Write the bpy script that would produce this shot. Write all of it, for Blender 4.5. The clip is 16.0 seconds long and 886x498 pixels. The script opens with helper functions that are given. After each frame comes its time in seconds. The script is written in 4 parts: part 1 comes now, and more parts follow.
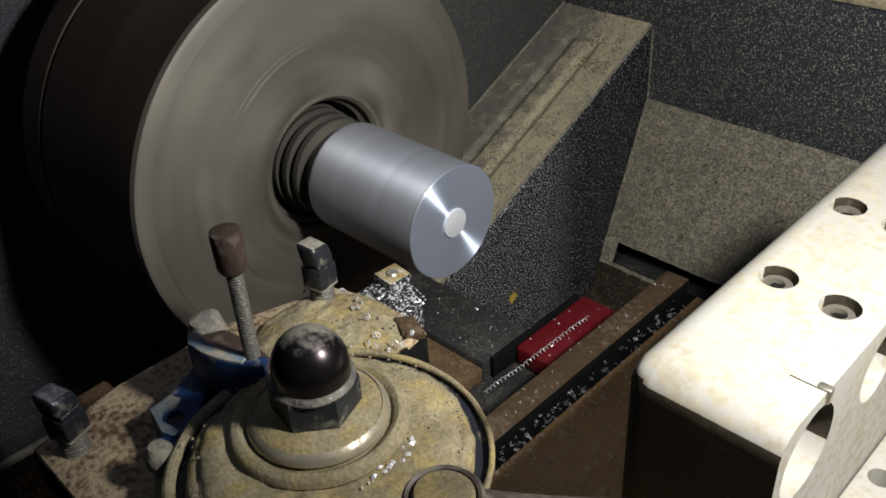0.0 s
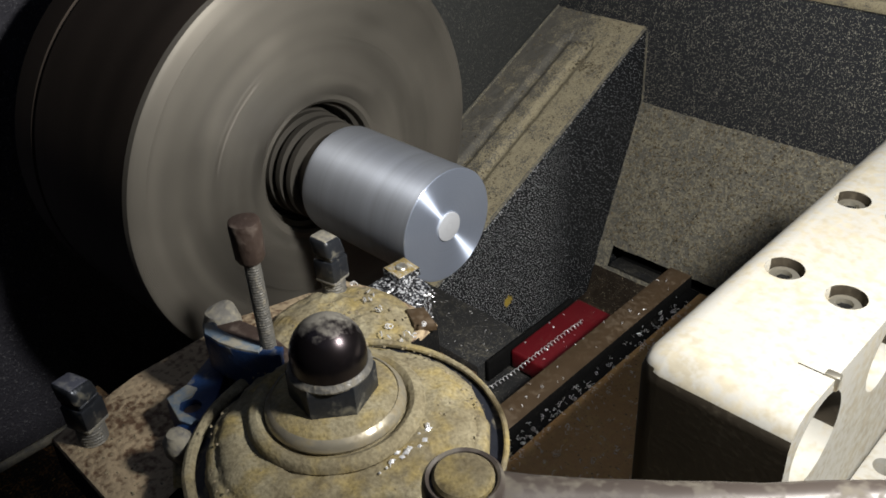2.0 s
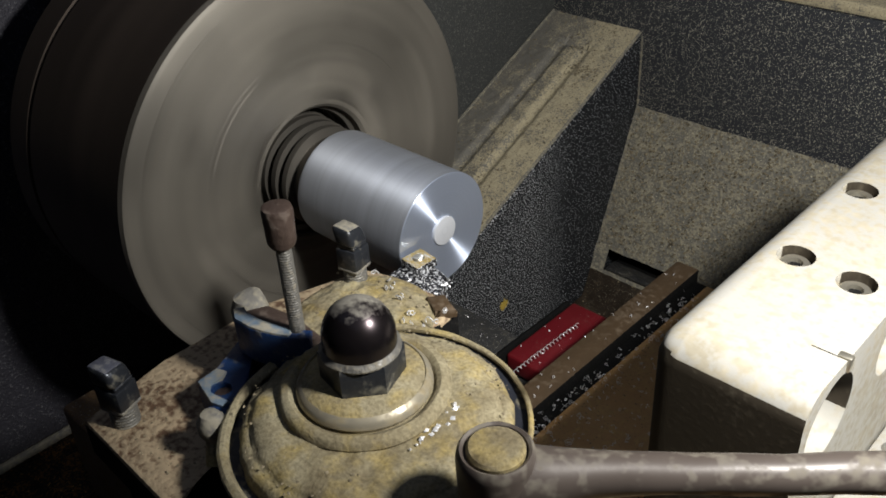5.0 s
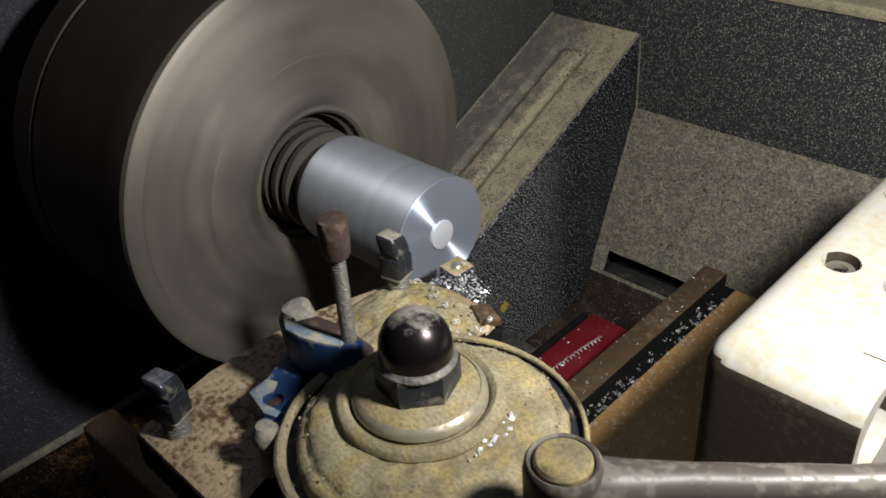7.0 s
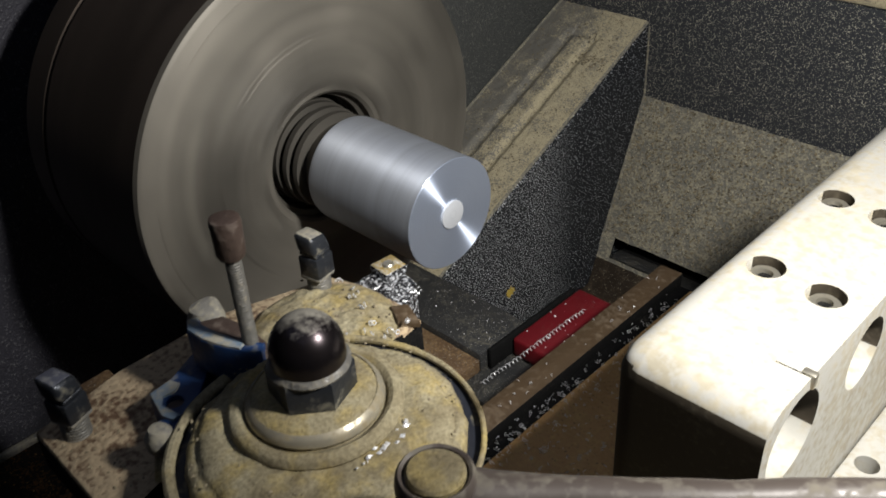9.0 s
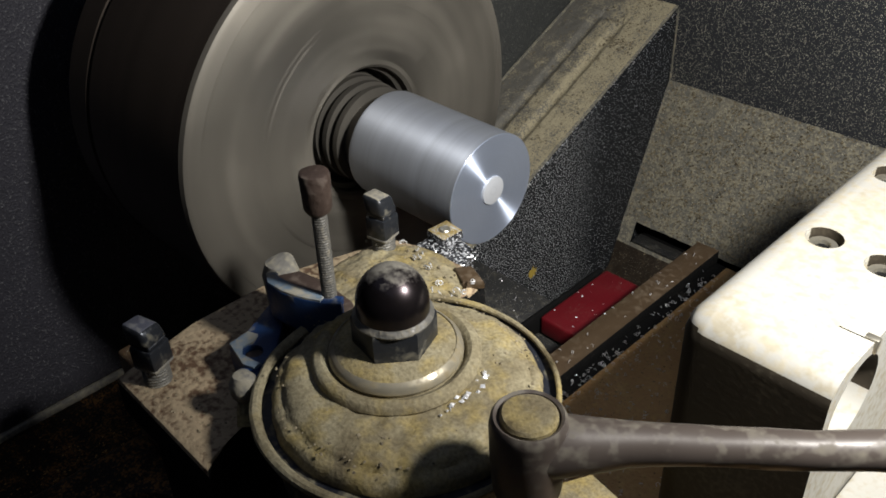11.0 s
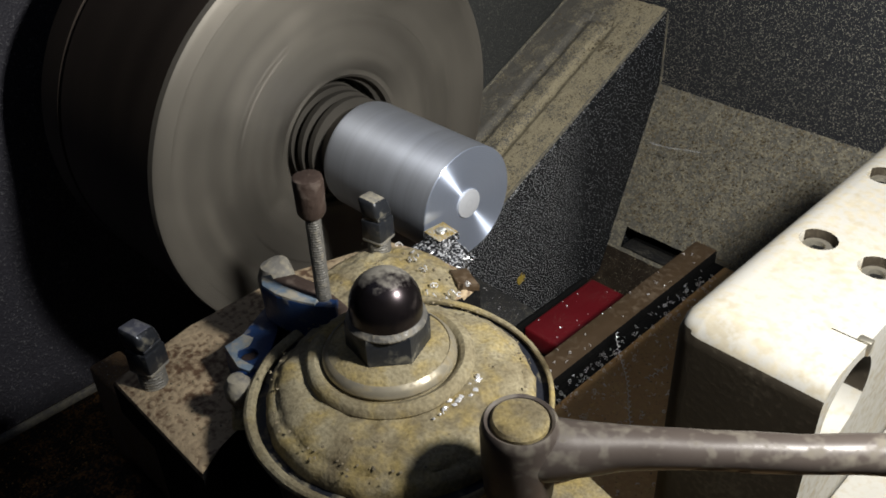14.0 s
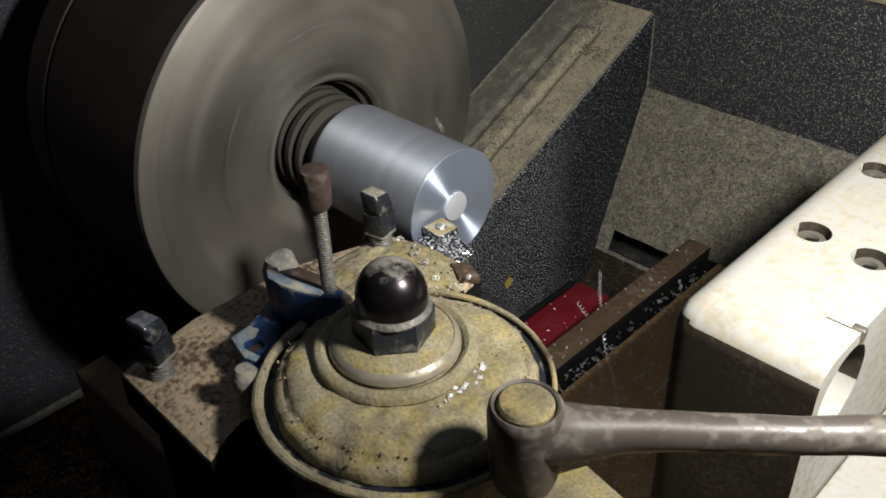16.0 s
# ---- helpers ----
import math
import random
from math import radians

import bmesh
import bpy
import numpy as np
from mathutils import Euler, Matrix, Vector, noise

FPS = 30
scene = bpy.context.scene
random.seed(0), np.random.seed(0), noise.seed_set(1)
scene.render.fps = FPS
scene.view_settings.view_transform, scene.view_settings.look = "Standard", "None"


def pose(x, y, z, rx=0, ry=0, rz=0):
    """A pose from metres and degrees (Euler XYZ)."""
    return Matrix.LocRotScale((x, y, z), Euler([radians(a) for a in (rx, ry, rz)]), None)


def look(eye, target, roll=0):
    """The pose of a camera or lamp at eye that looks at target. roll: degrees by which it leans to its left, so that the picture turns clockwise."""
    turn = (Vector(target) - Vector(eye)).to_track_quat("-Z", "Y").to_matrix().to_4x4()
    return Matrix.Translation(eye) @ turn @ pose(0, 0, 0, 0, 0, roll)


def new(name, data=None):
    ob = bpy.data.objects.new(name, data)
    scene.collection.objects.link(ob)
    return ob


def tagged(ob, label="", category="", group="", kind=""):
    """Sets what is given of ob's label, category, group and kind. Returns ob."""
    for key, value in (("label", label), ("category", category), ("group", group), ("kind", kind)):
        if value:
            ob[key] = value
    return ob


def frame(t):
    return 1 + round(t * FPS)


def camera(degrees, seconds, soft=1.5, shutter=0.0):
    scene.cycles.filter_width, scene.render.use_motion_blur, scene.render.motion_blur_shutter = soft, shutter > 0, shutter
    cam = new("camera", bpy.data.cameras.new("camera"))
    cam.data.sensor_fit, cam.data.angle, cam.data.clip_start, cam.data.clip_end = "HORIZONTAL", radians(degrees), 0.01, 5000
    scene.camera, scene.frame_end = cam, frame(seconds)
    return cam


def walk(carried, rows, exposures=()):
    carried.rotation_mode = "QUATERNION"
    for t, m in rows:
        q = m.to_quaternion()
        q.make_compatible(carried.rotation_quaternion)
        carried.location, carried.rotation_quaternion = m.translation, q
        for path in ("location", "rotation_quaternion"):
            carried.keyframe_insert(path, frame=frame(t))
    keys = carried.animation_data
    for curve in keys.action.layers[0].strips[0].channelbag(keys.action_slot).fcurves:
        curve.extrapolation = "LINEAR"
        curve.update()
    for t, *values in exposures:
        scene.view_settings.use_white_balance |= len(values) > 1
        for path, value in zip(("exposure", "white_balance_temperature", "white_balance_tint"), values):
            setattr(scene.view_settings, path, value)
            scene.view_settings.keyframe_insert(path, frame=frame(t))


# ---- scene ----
cam = camera(52.25, 16.0, soft=1.75, shutter=0.9)
CAM_ROWS = [
    (0.0, 0.2249, -0.2233, 0.1979, 56.33, 3.09, 44.10),
    (0.5, 0.2248, -0.2221, 0.1978, 56.38, 3.06, 44.10),
    (1.0, 0.2250, -0.2229, 0.1979, 56.43, 3.06, 44.07),
    (1.5, 0.2255, -0.2223, 0.1979, 56.48, 3.06, 44.02),
    (2.0, 0.2249, -0.2221, 0.1972, 56.55, 3.02, 43.84),
    (2.5, 0.2252, -0.2226, 0.1975, 56.57, 3.00, 43.80),
    (3.0, 0.2256, -0.2222, 0.1975, 56.59, 3.02, 43.84),
    (3.5, 0.2257, -0.2222, 0.1981, 56.57, 2.95, 43.83),
    (4.0, 0.2253, -0.2222, 0.1977, 56.64, 2.95, 43.68),
    (6.5, 0.2276, -0.2220, 0.1980, 56.86, 3.10, 43.61),
    (7.0, 0.2293, -0.2224, 0.2010, 56.81, 3.40, 43.60),
    (7.5, 0.2279, -0.2226, 0.1991, 56.75, 3.42, 43.67),
    (8.0, 0.2283, -0.2232, 0.1994, 56.87, 3.66, 44.02),
    (8.5, 0.2289, -0.2243, 0.1992, 56.69, 3.46, 43.95),
    (9.0, 0.2303, -0.2282, 0.1983, 56.31, 2.94, 44.10),
    (9.5, 0.2250, -0.2384, 0.1983, 56.26, 2.19, 43.95),
    (10.0, 0.2221, -0.2472, 0.1977, 55.88, 1.78, 44.45),
    (12.5, 0.2240, -0.2312, 0.1989, 55.03, 2.13, 45.29),
    (13.0, 0.2242, -0.2298, 0.1995, 54.99, 2.10, 45.20),
    (13.5, 0.2249, -0.2288, 0.1991, 55.11, 2.06, 45.22),
    (14.0, 0.2245, -0.2278, 0.1998, 55.12, 2.09, 45.13),
    (14.5, 0.2238, -0.2275, 0.1994, 55.14, 1.96, 44.88),
    (15.0, 0.2250, -0.2277, 0.1999, 55.23, 2.06, 44.83),
    (15.5, 0.2249, -0.2278, 0.1994, 55.29, 1.98, 44.70),
    (16.0, 0.2258, -0.2277, 0.1996, 55.37, 1.83, 44.49),
]
walk(cam, [(t, pose(*r)) for t, *r in CAM_ROWS], [(0.0, -0.05), (8.2, -0.05), (9.0, 0.09), (10.0, 0.12), (12.4, -0.07), (16.0, -0.09)])

# feed of the cross slide: seconds, along the bed, across the bed
FEED = [
    (0.0, 0.0000, -0.0000),
    (0.5, 0.0000, 0.0025),
    (1.0, 0.0000, 0.0041),
    (1.5, 0.0000, 0.0065),
    (2.0, 0.0000, 0.0083),
    (2.5, 0.0000, 0.0100),
    (3.0, 0.0000, 0.0123),
    (3.5, 0.0000, 0.0149),
    (4.0, 0.0000, 0.0164),
    (6.5, 0.0000, 0.0272),
    (7.0, 0.0141, 0.0285),
    (7.5, 0.0159, 0.0011),
    (8.0, 0.0019, -0.0055),
    (8.5, 0.0008, -0.0036),
    (9.0, 0.0000, -0.0012),
    (9.5, 0.0000, 0.0014),
    (10.0, 0.0000, 0.0028),
    (12.5, 0.0000, 0.0130),
    (13.0, 0.0000, 0.0147),
    (13.5, 0.0000, 0.0169),
    (14.0, 0.0000, 0.0191),
    (14.5, 0.0000, 0.0213),
    (15.0, 0.0000, 0.0229),
    (15.5, 0.0000, 0.0249),
    (16.0, 0.0000, 0.0263),
]

# ---- light ----
world = bpy.data.worlds.new("workshop_air")
scene.world = world
world.use_nodes = True
world.node_tree.nodes["Background"].inputs[0].default_value = (0.62, 0.72, 1.0, 1)
world.node_tree.nodes["Background"].inputs[1].default_value = 0.155
lamp_data = bpy.data.lights.new("work_lamp_light", "SPOT")
lamp_data.energy = 9.9
lamp_data.color = (1.0, 0.98, 0.935)
lamp_data.spot_size = radians(136)
lamp_data.spot_blend = 1.0
lamp_data.shadow_soft_size = 0.016
lamp = new("work_lamp_light", lamp_data)
lamp.matrix_world = look((0.262, -0.053, 0.228), (-0.03, 0.195, -0.05))
tagged(lamp, kind="structure")
scene.view_settings.exposure = 0.0


# ---- materials ----
def nodes_of(name):
    m = bpy.data.materials.new(name)
    m.use_nodes = True
    t = m.node_tree
    return m, t, t.nodes["Principled BSDF"], t.nodes.new, t.links.new


def ramp(t, fac, stops):
    r = t.nodes.new("ShaderNodeValToRGB")
    while len(r.color_ramp.elements) < len(stops):
        r.color_ramp.elements.new(0.5)
    for e, (p, c) in zip(r.color_ramp.elements, stops):
        e.position, e.color = p, (*c, 1) if len(c) == 3 else c
    t.links.new(fac, r.inputs[0])
    return r.outputs[0]


def noise_of(t, scale, detail=4, rough=0.6, space="Object", stretch=None):
    c = t.nodes.new("ShaderNodeTexCoord")
    n = t.nodes.new("ShaderNodeTexNoise")
    n.inputs["Scale"].default_value, n.inputs["Detail"].default_value, n.inputs["Roughness"].default_value = scale, detail, rough
    if stretch:
        mp = t.nodes.new("ShaderNodeMapping")
        mp.inputs["Scale"].default_value = stretch
        t.links.new(c.outputs[space], mp.inputs[0])
        t.links.new(mp.outputs[0], n.inputs["Vector"])
    else:
        t.links.new(c.outputs[space], n.inputs["Vector"])
    return n.outputs["Fac"]


def blend(t, fac, a, b, mode="MIX"):
    x = t.nodes.new("ShaderNodeMix")
    x.data_type, x.blend_type = "RGBA", mode
    for k, v in ((0, fac), (6, a), (7, b)):
        if isinstance(v, (int, float)):
            x.inputs[k].default_value = v
        elif isinstance(v, tuple):
            x.inputs[k].default_value = (*v, 1)
        else:
            t.links.new(v, x.inputs[k])
    return x.outputs[2]


def bumped(t, bsdf, height, strength=0.4, distance=0.001):
    b = t.nodes.new("ShaderNodeBump")
    b.inputs["Strength"].default_value, b.inputs["Distance"].default_value = strength, distance
    t.links.new(height, b.inputs["Height"])
    t.links.new(b.outputs[0], bsdf.inputs["Normal"])


def coated(name, base, base2, dust, amount, grain=900, metal=0.0, rough=0.5, dust_rough=0.9, patch=45, bump=0.5, fleck=None, fade=None, shine=0.5):
    """A base surface of two close tones, under grains and patches of dust; amount 0 to 1."""
    m, t, b, n, l = nodes_of(name)
    tone = blend(t, noise_of(t, patch * 2.5, 5), base, base2)
    fine = noise_of(t, grain, 2, 0.5)
    broad = noise_of(t, patch, 5, 0.65)
    mixed = blend(t, 0.5, fine, broad)
    if fade:
        c = n("ShaderNodeTexCoord")
        sep = n("ShaderNodeSeparateXYZ")
        l(c.outputs["Object"], sep.inputs[0])
        drop = n("ShaderNodeMapRange")
        drop.inputs["From Min"].default_value, drop.inputs["From Max"].default_value = fade
        drop.inputs["To Min"].default_value, drop.inputs["To Max"].default_value = 0.72, 1.0
        l(sep.outputs["X"], drop.inputs["Value"])
        mixed = blend(t, 1.0, mixed, drop.outputs["Result"], "MULTIPLY")
    lo = 0.66 - 0.36 * amount
    mask = ramp(t, mixed, [(lo - 0.05, (0, 0, 0)), (lo + 0.07, (1, 1, 1))])
    dusty = blend(t, noise_of(t, grain * 0.6, 3), tuple(0.65 * c for c in dust), tuple(1.25 * c for c in dust))
    colour = blend(t, mask, tone, dusty)
    if fleck:
        spots = ramp(t, noise_of(t, grain * 1.7, 1, 0.3), [(0.69, (0, 0, 0)), (0.73, (1, 1, 1))])
        colour = blend(t, spots, colour, fleck)
    l(colour, b.inputs["Base Color"])
    b.inputs["Metallic"].default_value, b.inputs["Specular IOR Level"].default_value = metal, shine
    if metal:
        l(ramp(t, mask, [(0, (metal,) * 3), (1, (0, 0, 0))]), b.inputs["Metallic"])
    l(ramp(t, mask, [(0, (rough,) * 3), (1, (dust_rough,) * 3)]), b.inputs["Roughness"])
    bumped(t, b, mixed, bump, 0.0015)
    return m


def painted(name, base, fleck, dense, sparse, scale=1000, rough=0.42, limit=None):
    """Dark paint strewn with fine grains; they lie denser where y is under the limit, if one is given."""
    m, t, b, n, l = nodes_of(name)
    tone = blend(t, noise_of(t, 500, 3), tuple(0.7 * c for c in base), tuple(1.3 * c for c in base))
    grains = noise_of(t, scale, 2, 0.55)
    loose = ramp(t, grains, [(sparse, (0, 0, 0)), (sparse + 0.03, (1, 1, 1))])
    if limit is not None:
        c = n("ShaderNodeTexCoord")
        sep = n("ShaderNodeSeparateXYZ")
        l(c.outputs["Object"], sep.inputs[0])
        edge = n("ShaderNodeMapRange")
        edge.inputs["From Min"].default_value, edge.inputs["From Max"].default_value = limit + 0.018, limit - 0.018
        l(sep.outputs["Y"], edge.inputs["Value"])
        thick = ramp(t, noise_of(t, scale * 1.25, 2, 0.6), [(dense, (0, 0, 0)), (dense + 0.02, (1, 1, 1))])
        loose = blend(t, edge.outputs["Result"], loose, thick)
    grain_tone = blend(t, noise_of(t, scale * 0.8, 2), tuple(0.45 * c for c in fleck), tuple(1.5 * c for c in fleck))
    l(blend(t, loose, tone, grain_tone), b.inputs["Base Color"])
    b.inputs["Roughness"].default_value, b.inputs["Specular IOR Level"].default_value = rough, 0.25
    bumped(t, b, grains, 0.7, 0.0015)
    return m


def caked():
    """Cutting dust soaked with oil: dry tan, ochre and wet dark patches, grainy."""
    m, t, b, n, l = nodes_of("oily_cutting_dust")
    broad = noise_of(t, 52, 6, 0.62)
    tint = noise_of(t, 90, 4, 0.6)
    grain = noise_of(t, 900, 3, 0.6)
    tone = ramp(t, broad, [(0.26, (0.050, 0.038, 0.021)), (0.37, (0.165, 0.133, 0.075)), (0.50, (0.248, 0.212, 0.130)), (0.68, (0.335, 0.298, 0.195))])
    ochre = blend(t, ramp(t, tint, [(0.47, (0, 0, 0)), (0.66, (0.8,) * 3)]), tone, (0.34, 0.260, 0.090))
    l(blend(t, 0.75, ochre, ramp(t, grain, [(0.30, (0.45, 0.43, 0.40)), (0.62, (1.0, 1.0, 1.0))]), "MULTIPLY"), b.inputs["Base Color"])
    l(ramp(t, broad, [(0.30, (0.38,) * 3), (0.44, (0.88,) * 3)]), b.inputs["Roughness"])
    bumped(t, b, blend(t, 0.60, broad, grain), 0.45, 0.0010)
    return m


M_PAINT = painted("dark_hammered_paint", (0.029, 0.032, 0.038), (0.52, 0.49, 0.39), 0.50, 0.615, 1150, 0.55)
M_SIDE = painted("dark_paint_pelted_with_swarf", (0.010, 0.012, 0.015), (0.86, 0.88, 0.90), 0.585, 0.625, 780, 0.6, limit=-0.105)
M_DUSTY = coated("dust_covered_paint", (0.115, 0.110, 0.098), (0.165, 0.155, 0.130), (0.42, 0.365, 0.240), 0.66, 800, rough=0.6, patch=70, bump=0.7, fleck=(0.07, 0.06, 0.045), fade=(-0.060, -0.030))
M_CHUTE = coated("grey_chute_with_swarf_dust", (0.122, 0.116, 0.098), (0.160, 0.152, 0.128), (0.300, 0.272, 0.195), 0.42, 560, rough=0.7, patch=160, bump=1.0, fleck=(0.48, 0.44, 0.32))
M_PANEL = painted("dull_grey_blue_paint", (0.042, 0.041, 0.051), (0.12, 0.12, 0.13), 0.5, 0.62, 800, 0.55)
M_LEDGE = painted("grey_hammered_paint", (0.064, 0.067, 0.066), (0.16, 0.16, 0.145), 0.5, 0.60, 900, 0.55)
M_IRON = coated("machined_cast_iron", (0.032, 0.033, 0.034), (0.05, 0.05, 0.05), (0.085, 0.078, 0.06), 0.28, 900, metal=0.4, rough=0.5, bump=0.15, fleck=(0.32, 0.31, 0.29))
M_RUST = coated("rusty_oiled_steel", (0.046, 0.029, 0.015), (0.070, 0.045, 0.024), (0.098, 0.068, 0.040), 0.30, 420, metal=0.0, rough=0.5, patch=30, bump=0.2)
M_DARKRUST = coated("rust_brown_plate", (0.060, 0.038, 0.022), (0.12, 0.07, 0.035), (0.19, 0.12, 0.055), 0.38, 800, rough=0.5, bump=0.5, fleck=(0.30, 0.27, 0.22))
M_TABLE = coated("brown_oiled_table", (0.34, 0.19, 0.070), (0.46, 0.27, 0.105), (0.50, 0.33, 0.14), 0.35, 500, rough=0.45, patch=60, bump=0.5, fleck=(0.06, 0.04, 0.02))
M_OIL = coated("black_oil_with_rust", (0.006, 0.005, 0.004), (0.014, 0.011, 0.008), (0.21, 0.105, 0.036), 0.31, 700, rough=0.5, patch=90, bump=0.6, shine=0.2)
# Brown oil, darkened further for the shade that lies below the slot.
M_TRAY = coated("oily_shaded_brown_tray", (0.014, 0.010, 0.006), (0.030, 0.020, 0.012), (0.065, 0.046, 0.026), 0.30, 700, rough=0.5, patch=70, bump=0.6, fleck=(0.22, 0.20, 0.15))
M_SIDEBAND = coated("blue_black_oily_steel", (0.012, 0.014, 0.020), (0.03, 0.032, 0.042), (0.17, 0.15, 0.10), 0.30, 300, metal=0.3, rough=0.4, patch=70, bump=0.4)
M_GRIME = caked()
M_GRIME2 = coated("rusty_plate_with_dust", (0.080, 0.044, 0.024), (0.13, 0.075, 0.042), (0.37, 0.285, 0.18), 0.56, 500, rough=0.7, patch=45, bump=0.6)
M_BOLT = coated("blackened_bolt_steel", (0.026, 0.029, 0.036), (0.055, 0.06, 0.07), (0.13, 0.12, 0.09), 0.22, 300, metal=0.6, rough=0.32, patch=120, bump=0.3)
M_BOLTTOP = coated("dusty_bolt_head_end", (0.12, 0.115, 0.105), (0.18, 0.17, 0.15), (0.25, 0.23, 0.18), 0.5, 400, rough=0.7, patch=150)
# Worn bolt steel with bluish light from above put into its colour.
M_BOLTBLUE = coated("skylit_worn_steel", (0.075, 0.078, 0.100), (0.11, 0.115, 0.145), (0.15, 0.15, 0.155), 0.30, 300, metal=0.3, rough=0.45, patch=150, bump=0.3)
M_CAP = coated("rust_brown_steel", (0.046, 0.032, 0.026), (0.075, 0.050, 0.040), (0.10, 0.075, 0.06), 0.30, 300, metal=0.2, rough=0.55, patch=120)
M_LIP = coated("rubbed_steel_under_dust", (0.30, 0.27, 0.20), (0.40, 0.36, 0.28), (0.23, 0.19, 0.115), 0.46, 300, metal=0.5, rough=0.30, dust_rough=0.5, patch=40, bump=0.12)
M_THREAD = coated("grey_threaded_steel", (0.12, 0.115, 0.105), (0.17, 0.165, 0.15), (0.20, 0.18, 0.14), 0.3, 700, metal=0.4, rough=0.5)
M_ROD = coated("worn_handle_steel", (0.066, 0.052, 0.045), (0.100, 0.083, 0.072), (0.150, 0.132, 0.104), 0.32, 260, metal=0.1, rough=0.40, patch=17, bump=0.06)
M_BLUE = coated("chipped_blue_paint", (0.005, 0.020, 0.070), (0.010, 0.036, 0.115), (0.15, 0.15, 0.14), 0.16, 300, rough=0.45, patch=110)
M_BLUE2 = coated("worn_pale_blue_paint", (0.10, 0.15, 0.21), (0.17, 0.21, 0.25), (0.28, 0.26, 0.21), 0.42, 300, rough=0.5, patch=120)
M_RED = coated("red_painted_metal", (0.095, 0.003, 0.006), (0.135, 0.005, 0.010), (0.15, 0.035, 0.03), 0.10, 900, rough=0.45, bump=0.1)
# Black of the rubber lip; elsewhere it paints shade on hidden sides and hollows.
M_BLACK = coated("black_rubber_and_shade", (0.005, 0.005, 0.005), (0.010, 0.010, 0.010), (0.04, 0.035, 0.03), 0.10, 800, rough=0.75, shine=0.04)
M_ALU = coated("sawn_cast_aluminium", (0.355, 0.343, 0.310), (0.41, 0.40, 0.365), (0.35, 0.315, 0.24), 0.42, 300, metal=0.1, rough=0.55, patch=28, bump=0.12)
M_INSERT = coated("gold_coated_carbide", (0.36, 0.25, 0.07), (0.46, 0.34, 0.12), (0.42, 0.41, 0.38), 0.36, 900, metal=0.5, rough=0.38, patch=250, fleck=(0.8, 0.8, 0.8))
M_HOLDER = coated("black_toolholder_with_chips", (0.03, 0.03, 0.034), (0.07, 0.07, 0.075), (0.50, 0.51, 0.53), 0.36, 800, metal=0.8, rough=0.25, dust_rough=0.25, patch=400, bump=1.0, fleck=(0.9, 0.9, 0.92))
M_WALL = coated("grubby_workshop_wall", (0.30, 0.29, 0.27), (0.36, 0.35, 0.32), (0.25, 0.23, 0.2), 0.3, 60, rough=0.8, patch=2)
M_FLOOR = coated("stained_concrete_floor", (0.16, 0.155, 0.15), (0.22, 0.21, 0.2), (0.12, 0.11, 0.1), 0.4, 80, rough=0.85, patch=2)
M_RUSTSAND = coated("orange_rusty_grains", (0.30, 0.16, 0.05), (0.45, 0.27, 0.09), (0.10, 0.05, 0.02), 0.35, 400, rough=0.9, patch=300)
M_CRUMB = coated("dry_tan_crumbs", (0.17, 0.14, 0.09), (0.30, 0.25, 0.16), (0.07, 0.055, 0.035), 0.35, 400, rough=0.9, patch=300)


def plain(name, colour, metal=0.0, rough=0.4):
    m, t, b, n, l = nodes_of(name)
    v = noise_of(t, 160, 4)
    l(blend(t, v, tuple(0.8 * c for c in colour), tuple(min(1, 1.2 * c) for c in colour)), b.inputs["Base Color"])
    b.inputs["Metallic"].default_value, b.inputs["Roughness"].default_value = metal, rough
    return m


M_CHIP = plain("bright_aluminium_chip", (0.82, 0.82, 0.84), 0.55, 0.32)
M_SCREW = plain("zinc_screw", (0.62, 0.58, 0.48), 0.9, 0.35)
M_YELLOW = plain("yellow_dab", (0.52, 0.37, 0.06), 0, 0.7)


